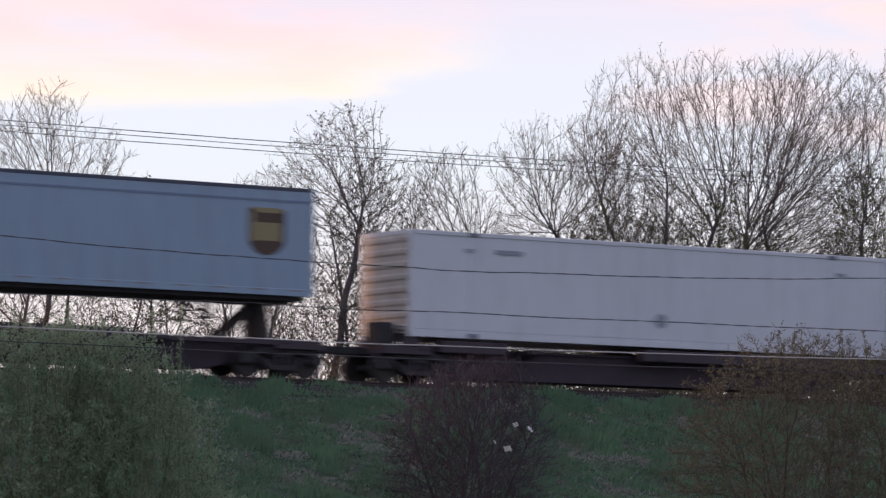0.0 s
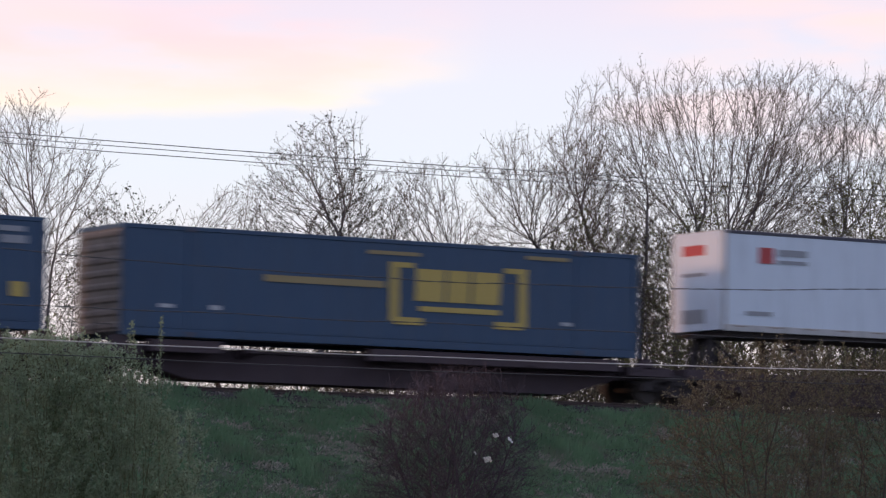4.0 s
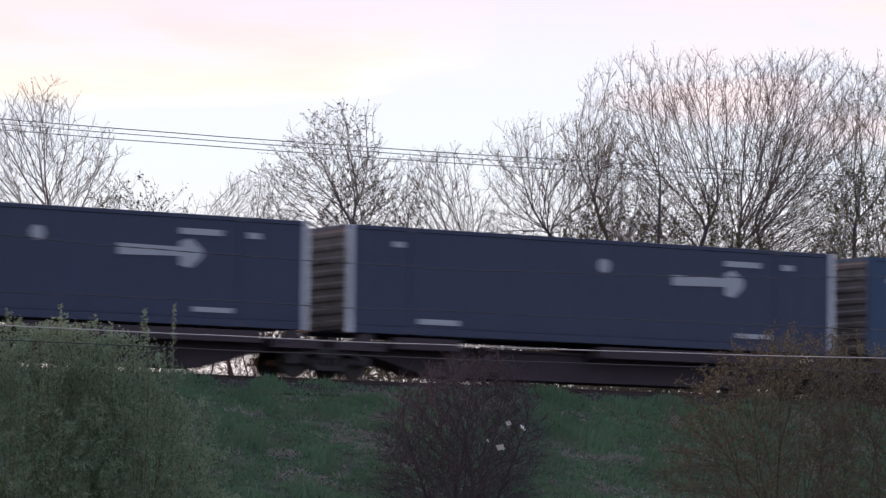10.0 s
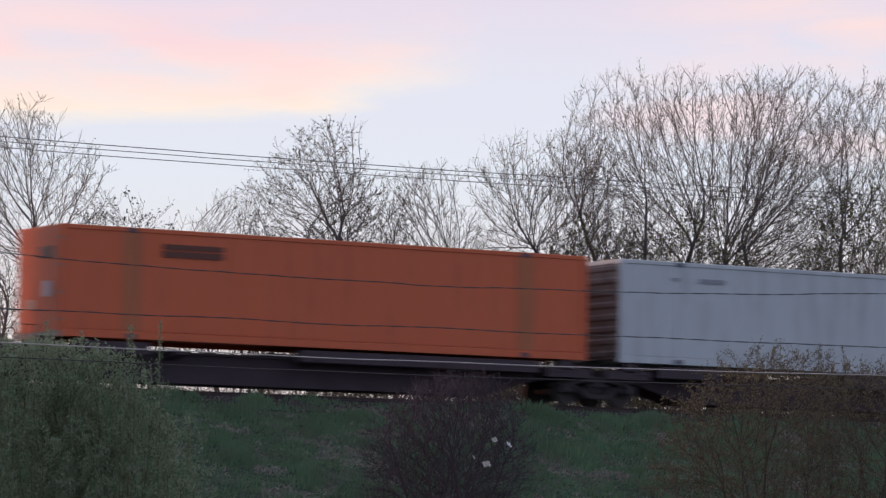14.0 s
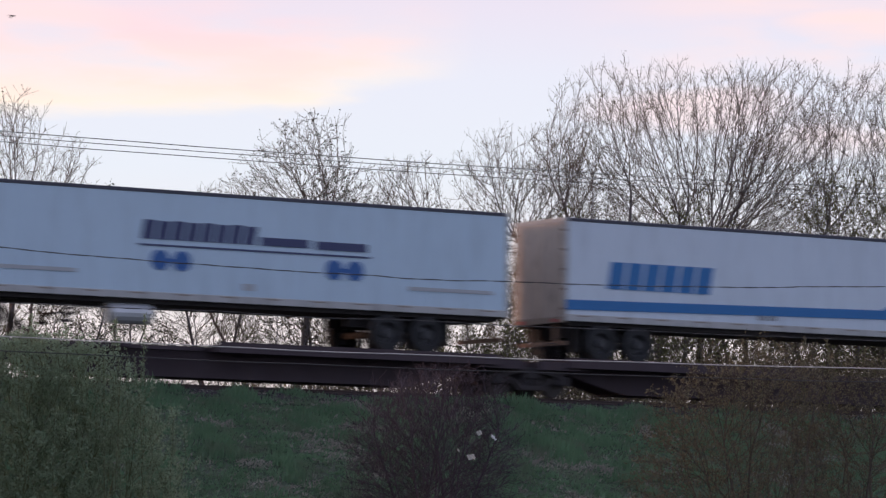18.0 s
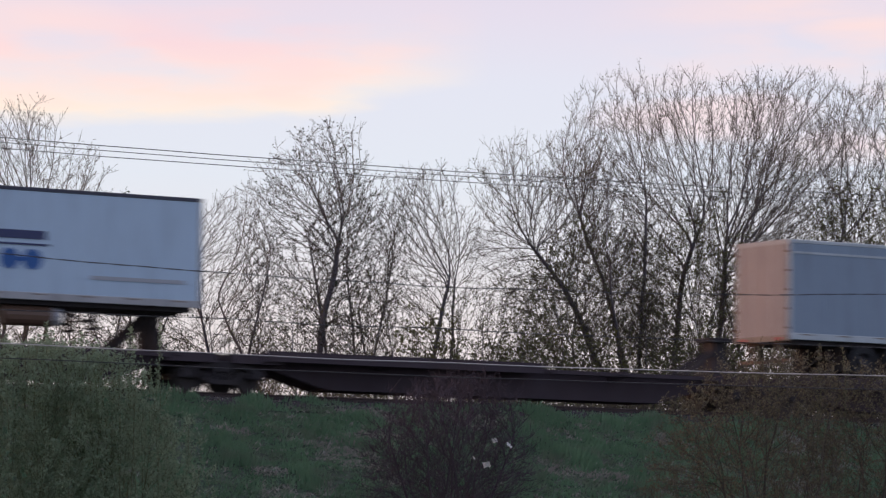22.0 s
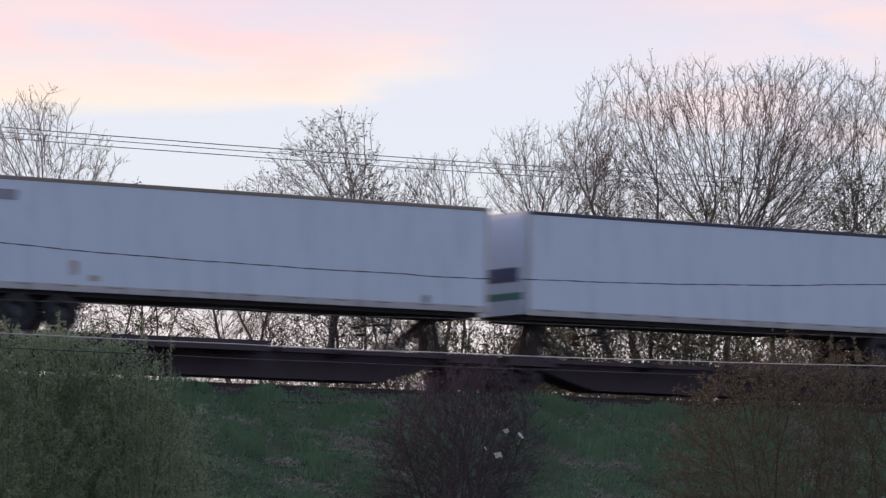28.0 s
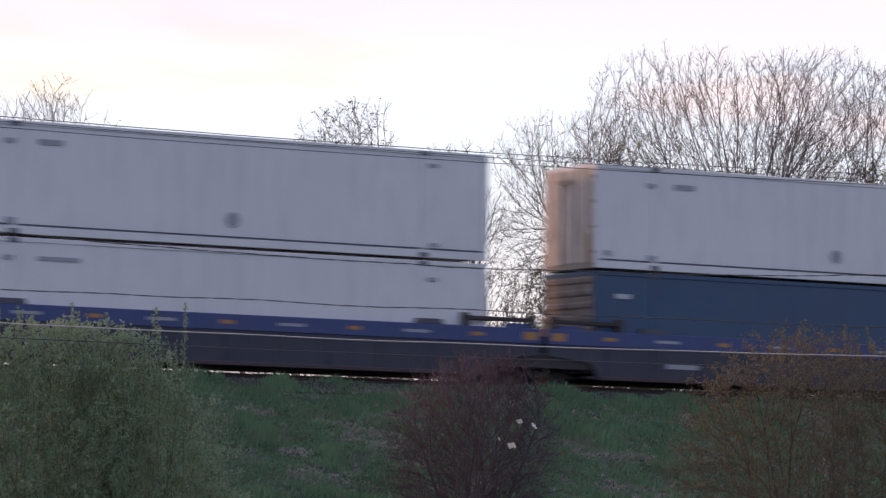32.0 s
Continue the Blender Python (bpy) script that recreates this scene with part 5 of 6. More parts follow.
    for k in range(axles):
        x = tandem + 1.25 * k
        put("axle", Geo().cyl_y(x, wz, 0.09, -1.1, 1.1, 10), "steel")
        for side in (-1, 1):
            xx = L - x if R else x
            w = piece("wheel", "hub", lambda: Geo().cyl_y(0, 0, 0.13, -0.28, 0.0, 12).mesh("wheel", M["rim"]), root, xx, side * 1.0, wz)
            w.scale.y = 1 if side < 0 else -1
            t = piece("tyre", "tyre", tyre_mesh, w)
            piece("rim", "rim", rim_mesh, w)
    for y in (-0.6, 0.45):
        put("bogie_frame", Geo().box(tandem - 0.9, tandem + 1.25 * (axles - 1) + 0.9, y, y + 0.15, z0 - 0.42, z0 - 0.1), "steel")
    for side in (-1, 1):
        put("mud_flap", Geo().box(tandem - 0.72, tandem - 0.70, side * 0.92 - 0.3, side * 0.92 + 0.3, z0 - 0.85, z0 - 0.1), "rubber")
    lg = L - 2.9
    for side in (-1, 1):
        leg = put("landing_leg", Geo().box(lg - 0.07, lg + 0.07, side * 0.72 - 0.07, side * 0.72 + 0.07, z0 - 0.62, z0).box(lg - 0.16, lg + 0.16, side * 0.72 - 0.12, side * 0.72 + 0.12, z0 - 0.66, z0 - 0.6), "steel")
    put("leg_brace", Geo().bar((lg, -0.72, z0 - 0.5), (lg - 1.3, -0.6, z0 - 0.05), 0.035, 0.035).bar((lg, 0.72, z0 - 0.5), (lg - 1.3, 0.6, z0 - 0.05), 0.035, 0.035).bar((lg, -0.72, z0 - 0.4), (lg, 0.72, z0 - 0.4), 0.03, 0.03), "steel")
    put("king_plate", Geo().box(L - 1.9, L - 0.3, -0.6, 0.6, z0 - 0.16, z0 - 0.1), "steel")
    if skirt:
        for side in (-1, 1):
            ya, yb = sorted((side * (HALF - 0.03), side * (HALF - 0.06)))
            put("side_skirt", Geo().prism_y([(skirt_x[0], z0), (skirt_x[0] + 0.1, z0 - 0.74), (skirt_x[1] - 0.25, z0 - 0.74), (skirt_x[1], z0)], ya, yb), skirt)
    if unit == "tank":
        put("fuel_tank", Geo().cyl_x(-0.85, z0 - 0.38, 0.27, L - 5.6, L - 4.2, 14), "rust")
        put("tank_cap", Geo().cyl_x(-0.85, z0 - 0.38, 0.24, L - 4.22, L - 3.95, 14), "pale")
    elif unit:
        u = put("cooling_unit", Geo().loft([[(x, -w, za), (x, w, za), (x, w, zb), (x, -w, zb)] for x, w, za, zb in ((L + 0.005, 0.98, z0 + 0.75, z1 - 0.1), (L + 0.42, 0.95, z0 + 0.78, z1 - 0.16), (L + 0.55, 0.86, z0 + 0.85, z1 - 0.3))]), "end_dark" if unit == "dark" else "trailer_white")
        put("grille", Geo().box(L + 0.10, L + 0.48, -0.988, -0.97, z0 + 1.75, z1 - 0.25), "unit_black", parent=u)
        put("grille", Geo().box(L + 0.5, L + 0.56, -0.75, 0.75, z0 + 1.75, z1 - 0.35), "unit_black", parent=u)
        if unit in ("black", "dark"):
            put("upper_shroud", Geo().loft([[(x, -w, za), (x, w, za), (x, w, zb), (x, -w, zb)] for x, w, za, zb in ((L + 0.008, 1.02, z1 - 0.62, z1 - 0.03), (L + 0.40, 1.0, z1 - 0.66, z1 - 0.05), (L + 0.66, 0.9, z1 - 0.36, z1 - 0.10))]), "unit_black", parent=u)
        if unit in ("black", "dark"):
            put("lower_panel", Geo().box(L + 0.01, L + 0.5, -0.97, 0.97, z0 + 0.42, z0 + 0.80, 0.02), "unit_black", parent=u)
        put("drip_tray", Geo().box(L + 0.01, L + 0.46, -0.95, 0.95, z0 + 0.16, z0 + 0.415, 0.02), "scuff", parent=u)
        put("fuel_tank", Geo().cyl_x(-0.95, z0 - 0.38, 0.28, L - 5.2, L - 4.0, 16), "silver")
        put("louvre", Geo().box(L + 0.5, L + 0.57, -0.7, 0.7, z0 + 0.9, z0 + 1.5), "mid", parent=u)
    travels(root, s0)
    return root, L, z0, z1


def shield(root, x, z, y=-HALF):
    """A gold shield with a dark upper field, as a plain shape."""
    w, h = 1.08, 1.2
    out = [(x - w / 2, z + h), (x - w / 2, z + 0.42)] + [(x + w / 2 * -math.cos(a), z + 0.42 - 0.42 * math.sin(a)) for a in (0.4, 0.9, 1.3, 1.57, 1.85, 2.25, 2.75)] + [(x + w / 2, z + 0.42), (x + w / 2, z + h)]
    e = part("emblem", Geo().prism_y(out, y - 0.008, y + 0.002), M["brown"], root, "gold and brown shield emblem")
    part("emblem_field", Geo().box(x - 0.36, x + 0.42, y - 0.012, y - 0.004, z + 0.38, z + 0.86), M["gold"], e)
    part("emblem_edge", Geo().box(x - 0.5, x - 0.38, y - 0.012, y - 0.004, z + 0.35, z + 1.2), M["gold"], e)
    part("emblem_top", Geo().box(x - 0.5, x + 0.46, y - 0.012, y - 0.004, z + 1.12, z + 1.25), M["gold"], e)


def block_logo(root, x, z, mat, w=2.4, h=0.85):
    """Three plain blocks over a thin bar."""
    for i, (a, b) in enumerate(((0.0, 0.34), (0.37, 0.64), (0.67, 1.0))):
        slant(root, x + w * a, z + 0.28, w * (b - a), h, mat, "logo_block", 0.06)
    bars(None, root, -HALF, [("logo_bar", x + 0.15, x + w, z, z + 0.14, mat, "")])


def plates(root, L, H, mat="mid", right=True):
    """Small data panels that cannot be read."""
    bars(None, root, -HALF, [("data_panel", 1.75, 2.0, H - 0.55, H - 0.45, mat, ""), ("data_panel", 2.7, 3.6, H - 0.56, H - 0.44, mat, "dark row of unreadable small writing")])
    if right:
        bars(None, root, -HALF, [("data_panel", L - 1.9, L - 1.55, H - 0.62, H - 0.52, mat, "")])


def roundel(root, x, z, mat="mid", r=0.2):
    part("roundel", Geo().cyl_y(x, z, r, -HALF - 0.006, -HALF + 0.004, 14), M[mat], root, "faint round mark")


# ---- the train, from its front to its rear ----
WH = "scuffed white {} container with small data panels"
# spine cars: joints, with the trucks that each platform carries
SPINE = [
    (53.3, 71.4, (54.6,), "container", "L"), (35.9, 51.7, (36.0, 50.4), "trailer", "L"), (17.2, 35.7, (17.3,), "container", "L"), (-0.2, 17.0, (0.2,), "trailer", "L"), (-18.2, -0.6, (-18.0, -1.9), "container", "L"),
    (-36.0, -18.4, (-36.0,), "trailer", "R"), (-54.7, -36.2, (-54.8,), "container", "L"), (-72.5, -54.9, (-72.6,), "container", "L"), (-90.2, -72.7, (-90.2,), "container", "L"), (-107.1, -90.4, (-107.2,), "container", "L"),
    (-124.4, -107.3, (-122.9,), "container", "L"), (-143.7, -126.1, (-143.8, -127.4), "container", "L"), (-161.6, -143.9, (-161.6,), "container", "L"), (-178.8, -161.8, (-178.9,), "container", "L"), (-196.2, -179.0, (-196.2,), "container", "L"),
    (-213.8, -196.4, (-212.3,), "container", "L"), (-232.8, -215.5, (-232.9, -216.9), "trailer", "L"), (-250.6, -233.0, (-250.6,), "trailer", "R"), (-268.0, -250.8, (-268.0,), "container", "L"), (-285.3, -268.2, (-285.3,), "container", "L"), (-303.4, -285.5, (-301.8,), "container", "L"),
    (-384.5, -366.6, (-384.5, -368.2), "trailer", "L"), (-402.1, -384.7, (-402.2,), "trailer", "R"), (-419.3, -402.3, (-419.4,), "trailer", "R"), (-438.4, -419.5, (-438.5,), "trailer", "R"), (-455.2, -438.6, (-453.7,), "trailer", "R"),
    (-473.8, -456.3, (-473.9, -457.8), "trailer", "L"), (-491.4, -474.0, (-491.5,), "empty", "L"), (-508.9, -491.6, (-509.0,), "trailer", "L"), (-526.0, -509.1, (-526.0,), "empty", "L"), (-544.3, -526.2, (-542.7,), "trailer", "R"),
    (-609.8, -592.6, (-609.9, -594.3), "trailer", "L"), (-627.2, -610.0, (-627.2,), "trailer", "R"), (-644.4, -627.4, (-644.4,), "trailer", "L"), (-661.2, -644.6, (-661.3,), "trailer", "L"), (-680.8, -661.4, (-679.2,), "trailer", "R"),
]
cars = [spine_car(*row) for row in SPINE]
part("brake_stand", Geo().box(0.1, 0.62, -0.9, -0.3, 1.0, 1.62, 0.04), M["steel"], cars[0])
well_car(-323.2, -307.03, -325.0, -305.1, "blue_car", None, True, False)
well_car(-342.74, -326.6, -344.5, -325.0, "blue_car")
well_car(-362.23, -346.12, -364.2, -344.5, "blue_car", None, False, True)
well_car(-564.5, -548.4, -566.3, -546.6, "brown_car", None, False, False)
well_car(-587.9, -571.75, -589.8, -569.9, "yellow_car", True, False, False)
well_car(-700.46, -684.35, -702.1, -682.6, "blue_car", None, True, False)
well_car(-720.0, -703.86, -721.8, -702.1, "blue_car")
well_car(-739.65, -723.5, -741.4, -721.8, "blue_car")

# front container, white
c, L, H = box_container(54.15, "white", WH.format("domestic"), end="ribs", end_col="tan")
plates(c, L, H)
roundel(c, 8.2, 0.75)
# blue-grey trailer with an emblem at its nose
c, L, z0, z1 = trailer(37.65, 13.55, "ups", "blue-grey trailer with a dark roof rail and a gold shield emblem", "L", band="ups_dark", bottom="ups", tandem=1.9)
shield(c, L - 1.45, 3.2)
# white container with blue blocks
c, L, H = box_container(18.07, "cream", "scuffed white container with three blue blocks and a torn patch", L=16.3, end="ribs", end_col="tan")
block_logo(c, 2.55, H - 1.57, "logo_blue", 2.5, 0.86)
bars(None, c, -HALF, [("patch", 6.2, 7.0, H - 0.32, H - 0.2, "brown", "dark torn patch"), ("data_panel", 8.8, 9.6, H - 0.45, H - 0.36, "pale", ""), ("data_panel", 13.0, 13.3, H - 0.55, H - 0.45, "mid", "")])
# short blue-grey trailer
c, L, z0, z1 = trailer(8.41, 8.0, "ups", "short blue-grey trailer with a gold shield emblem", "L", band="ups_dark", bottom="ups", end_col="tan", tandem=1.3, axles=1)
shield(c, L - 1.2, 3.15)
NAVY = "dark navy container with bare silver corner posts and white marks"


def navy(s0):
    c, L, H = box_container(s0, "navy", NAVY, end="ribs", posts="silver", end_col="soot")
    part("arrow_mark", Geo().prism_y([(10.5, H - 1.16), (12.3, H - 1.12), (12.3, H - 1.36), (12.62, H - 1.42), (12.95, H - 1.12), (12.95, H - 0.92), (12.62, H - 0.64), (12.3, H - 0.74), (12.3, H - 0.88), (10.5, H - 0.86)], -HALF - 0.006, -HALF + 0.002), M["pale"], c, "white arrow-like mark")
    bars(None, c, -HALF, [("data_panel", 12.3, 13.55, H - 0.54, H - 0.38, "pale", "white panel of unreadable writing"), ("data_panel", 14.3, 14.7, H - 0.56, H - 0.4, "pale", ""), ("data_panel", 12.7, 13.9, 0.35, 0.48, "pale", "white bar of unreadable writing"), ("data_panel", 1.4, 1.75, H - 0.55, H - 0.4, "pale", ""), ("data_panel", 2.2, 3.5, 0.3, 0.45, "pale", "white bar of unreadable writing")])
    roundel(c, 8.2, H - 0.72, "pale", 0.2)


navy(-16.4)
# white trailer with a red and dark mark near its nose
c, L, z0, z1 = trailer(-34.65, 14.7, "trailer_white", "white trailer with a small red and dark mark near its nose", "R", tandem=2.4)
bars(None, c, -HALF, [("emblem", 1.24, 1.75, 4.12, 4.58, "red", "red square emblem"), ("emblem_bar", 1.9, 2.94, 4.36, 4.55, "mid", ""), ("emblem_bar", 1.9, 2.94, 4.14, 4.24, "mid", ""), ("data_panel", 0.8, 1.7, 2.62, 2.74, "mid", "")])
roundel(c, 7.5, 2.75, "mid", 0.18)
for za, zb, mat in ((4.35, 4.65, "red"), (3.75, 3.85, "mid"), (2.4, 2.8, "mid")):
    part("nose_mark", Geo().box(-0.02, -0.008, -0.4, 0.7, za, zb), M[mat], c)


def bracket_box(s0):
    c, L, H = box_container(s0, "blue", "deep blue container with yellow blocks in corner brackets", end="ribs", end_col="soot")
    block_logo(c, 8.84, H - 1.9, "yellow", 2.7, 0.87)
    for x0, d in ((8.2, 1), (12.3, -1)):
        part("bracket", Geo().box(x0 - 0.14, x0 + 0.14, -HALF - 0.006, -HALF + 0.002, H - 2.2, H - 0.6).box(min(x0, x0 + d * 0.6), max(x0, x0 + d * 0.6), -HALF - 0.006, -HALF + 0.002, H - 0.74, H - 0.6).box(min(x0, x0 + d * 0.9), max(x0, x0 + d * 0.9), -HALF - 0.006, -HALF + 0.002, H - 2.28, H - 2.08), M["yellow"], c, "yellow corner bracket")
    bars(None, c, -HALF, [("lettering_bar", 4.2, 7.9, H - 1.32, H - 1.14, "gold", "yellow line of unreadable writing"), ("data_panel", 7.36, 9.0, H - 0.42, H - 0.32, "gold", ""), ("data_panel", 12.4, 13.8, H - 0.32, H - 0.22, "gold", ""), ("data_panel", 1.1, 1.5, 0.75, 0.85, "pale", ""), ("data_panel", 2.6, 2.9, 0.75, 0.87, "pale", ""), ("data_panel", 13.6, 13.9, 0.8, 0.9, "pale", "")])


def blue_box(s0, x, z0=1.24, H=2.9):
    c, L, H = box_container(s0, "blue", "deep blue container with yellow blocks over a thin bar", z0=z0, H=H, end="ribs", end_col="soot")
    block_logo(c, x, H - 1.8, "yellow", 2.6, 0.88)
    bars(None, c, -HALF, [("data_panel", 0.7, 1.2, H - 0.75, H - 0.62, "pale", ""), ("data_panel", L - 1.4, L - 0.6, H - 0.4, H - 0.26, "mid", "grey panel of unreadable writing"), ("data_panel", L - 1.3, L - 0.55, H - 0.7, H - 0.5, "mid", ""), ("yellow_plate", L - 1.0, L - 0.58, 0.84, 1.22, "yellow", "small yellow plate")])
    return c, L, H


bracket_box(-53.7)
blue_box(-72.02, 2.48)
bracket_box(-89.4)
# white container with dark lettering and silver posts
c, L, H = box_container(-107.0, "white2", "grey-white container with dark lettering and bare end posts", L=15.95, end="ribs", end_col="tan", posts="silver")
bars(None, c, -HALF, [("brand_bar", 6.9 + i * 0.55, 7.32 + i * 0.55, H - 1.02, H - 0.69, "mid", "") for i in range(6)])
lettering(c, "INTERMODAL", 6.8, H - 1.66, 0.38, 3.35, "logo_black")
bars(None, c, -HALF, [("faded_panel", 0.9, 1.8, H - 1.9, H - 0.5, "pale", "faded grey panel"), ("panel_mark", 1.1, 1.6, H - 1.2, H - 0.9, "mid", ""), ("panel_mark", 1.1, 1.6, H - 1.7, H - 1.4, "mid", ""), ("data_panel", 3.4, 4.8, 0.3, 0.42, "pale", ""), ("post_strip", 2.35, 2.5, 0.2, H - 0.12, "mid", "grey strip"), ("post_strip", 13.55, 13.75, 0.2, H - 0.12, "mid", "grey strip")])


def five_blocks(s0):
    c, L, H = box_container(s0, "mint", "scuffed white container with five slanted navy blocks", L=16.25, end="ribs", end_col="tan")
    for i, w in enumerate((0.86, 1.1, 0.36, 0.7, 0.85)):
        x = 5.85 + sum((0.98, 1.2, 0.44, 0.8, 0.9)[:i])
        slant(c, x, H - 1.43, w, 0.74, "logo_navy", "logo_block", 0.22)
    bars(None, c, -HALF, [("lettering_bar", 7.26, 10.26, H - 1.96, H - 1.8, "pale", "faded grey line of unreadable writing"), ("data_panel", 12.3, 13.7, H - 0.52, H - 0.42, "pale", ""), ("data_panel", 2.1, 2.4, H - 0.3, H - 0.2, "mid", "")])


five_blocks(-124.0)
c, L, H = box_container(-142.65, "white", WH.format("domestic"), end="ribs", end_col="tan")
plates(c, L, H)
roundel(c, 8.0, 0.8)
c, L, H = box_container(-161.05, "white", "white container with three blue blocks over a thin bar", end="ribs", end_col="tan")
block_logo(c, 2.49, H - 1.55, "logo_blue", 2.5, 0.84)
roundel(c, 8.3, 0.85)
bars(None, c, -HALF, [("data_panel", 7.1, 8.6, H - 0.32, H - 0.22, "pale", ""), ("data_panel", 12.4, 12.75, H - 0.45, H - 0.3, "logo_navy", ""), ("data_panel", 12.9, 13.7, H - 0.45, H - 0.35, "pale", "")])
blue_box(-178.42, 2.4)
navy(-195.8)
navy(-213.15)


def grey_van(s0, rear, label="grey van trailer with pale skirts and a gold shield emblem", col="ups", at=None):
    c, L, z0, z1 = trailer(s0, 15.98, col, label, rear, band="white2", bottom="white2", top="white2", skirt="mid_white", end_col="van_end", nose_col="white2", tandem=2.75)
    shield(c, L - 1.45 if rear == "L" else 1.5, 3.15)
    return c


grey_van(-231.98, "L")
# refrigerated white trailer with a dark shield
c, L, z0, z1 = trailer(-249.8, 16.0, "trailer_white", "white refrigerated trailer with ribbed sides and a dark shield emblem", "R", skirt="white", unit="black", tandem=2.6, panels=20, skirt_x=(5.3, 10.86))
for i in range(9):
    part("side_rib", Geo().box(0.2, 15.8, -HALF - 0.002, -HALF + 0.012, 2.45 + i * 0.27, 2.48 + i * 0.27), M["trailer_white"], c)
part("emblem", Geo().prism_y([(7.67, 3.78), (7.8, 3.4), (8.0, 3.1), (8.58, 2.84), (9.16, 3.1), (9.36, 3.4), (9.49, 3.78), (8.58, 3.9)], -HALF - 0.007, -HALF + 0.002), M["logo_black"], c, "dark shield emblem")
part("emblem_field", Geo().box(8.23, 8.93, -HALF - 0.011, -HALF - 0.005, 3.25, 3.6), M["mid"], c)
part("oval_mark", Geo().loft([[(3.07 + 0.62 * math.cos(6.283 * i / 16), y, 3.15 + 0.12 * math.sin(6.283 * i / 16)) for i in range(16)] for y in (-HALF - 0.006, -HALF + 0.002)]), M["olive"], c, "small green oval mark")
bars(None, c, -HALF, [("brand_panel", 5.1, 6.85, 4.46, 4.66, "logo_black", "black brand panel"), ("brand_panel", 5.1, 6.9, 4.12, 4.38, "mid", "")])
lettering(c, "INTERMODAL", 7.05, 4.06, 0.26, 3.2, "logo_navy")
five_blocks(-267.55)
c, L, H = box_container(-284.75, "white2", WH.format("domestic"), end="ribs", end_col="soot")
plates(c, L, H)


def orange_box(s0, z0=1.24, posts="dark", H=2.9, drop=0.0):
    c, L, H = box_container(s0, "orange", "orange container with tan lift posts and a dark brand bar", z0=z0, H=H, posts=posts, end_col="orange")
    bars(None, c, -HALF, [("brand_bar", 2.9, 4.7, H - 0.72 - drop, H - 0.56 - drop, "orange_dark", "dark line of lettering"), ("brand_bar", 2.9, 4.7, H - 0.52 - drop, H - 0.38 - drop, "orange_dark", "dark line of lettering")])
    for y0, y1, za, zb, mat in ((-0.9, -0.1, H - 0.85, H - 0.55, "orange_dark"), (-0.75, -0.35, 1.05, 1.45, "pale"), (0.25, 0.6, 0.75, 1.0, "tan")):
        part("door_placard", Geo().box(-0.07, -0.055, y0, y1, za, zb), M[mat], c)
    return c, L, H


orange_box(-302.0)
LOW, UP = 0.28, 3.29
STACK = "containers stacked in well cars"


def plain_upper(s0, label="smooth light grey container stacked on another, with a rust-streaked end"):
    c, L, H = box_container(s0, "white", label, z0=UP, group=STACK, end_col="tan", rails="dark_rail")
    bars(None, c, -HALF, [("data_panel", 1.72, 2.0, H - 0.58, H - 0.46, "mid", ""), ("data_panel", 2.65, 3.35, H - 0.58, H - 0.44, "mid", "dark row of unreadable small writing"), ("data_panel", L - 1.9, L - 1.6, H - 0.45, H - 0.35, "mid", ""), ("data_panel", 0.3, 0.55, 0.35, 0.5, "mid", ""), ("data_panel", 1.75, 2.05, 0.27, 0.42, "mid", ""), ("data_panel", L - 1.85, L - 1.55, 0.3, 0.4, "mid", "")])
    roundel(c, 8.3, 0.7)
    part("rust_streak", Geo().prism_y([(-0.075, 0.15), (-0.068, 0.15), (-0.068, 0.95), (-0.075, 0.95)], -1.15, -0.9), M["stain"], c, "brown rust streak on the door")
    part("door_plate", Geo().box(-0.075, -0.068, -0.2, 0.55, H - 0.5, H - 0.38), M["scuff"], c)
    return c


def plain_lower(s0):
    c, L, H = box_container(s0, "white", "light grey container sitting in a well car", z0=LOW, H=2.93, group=STACK, end_col="tan")
    bars(None, c, -HALF, [("data_panel", 1.72, 2.0, H - 0.58, H - 0.46, "mid", ""), ("data_panel", 2.7, 3.9, H - 0.56, H - 0.46, "mid", "dark row of unreadable small writing"), ("data_panel", L - 1.9, L - 1.6, H - 0.55, H - 0.45, "mid", "")])
    return c


# stack: white over orange
c = plain_upper(-323.2)
c, L, H = orange_box(-323.2, LOW, posts="same", H=2.93)
roundel(c, 8.2, H - 1.0, "pale", 0.24)
bars(None, c, -HALF, [("brand_bar", 12.1, 13.9, H - 1.2, H - 0.9, "orange_dark", "dark line of lettering")])
# stack: white with a yellow sign over red-brown
c, L, H = box_container(-342.74, "trailer_white", "white container with a yellow panel and green lettering, stacked on another", z0=UP, end="ribs", group=STACK, end_col="white")
bars(None, c, -HALF, [("sign_panel", 2.78, 6.5, H - 0.84, H - 0.3, "yellow", "yellow panel"), ("sign_bar", 3.8, 5.4, H - 0.76, H - 0.56, "olive", ""), ("sign_bar", 3.1, 6.2, H - 0.46, H - 0.38, "olive", ""), ("data_panel", 2.1, 3.3, 0.35, 0.46, "pale", "")])
lettering(c, "Intermodal", 3.0, H - 1.46, 0.44, 3.3, "green")
part("end_plate", Geo().box(-0.08, -0.072, -0.7, 0.2, H - 0.45, H - 0.25), M["yellow"], c, "yellow plate")
c, L, H = box_container(-342.74, "red_brown", "dull red-brown container sitting in a well car", z0=LOW, H=2.93, group=STACK)
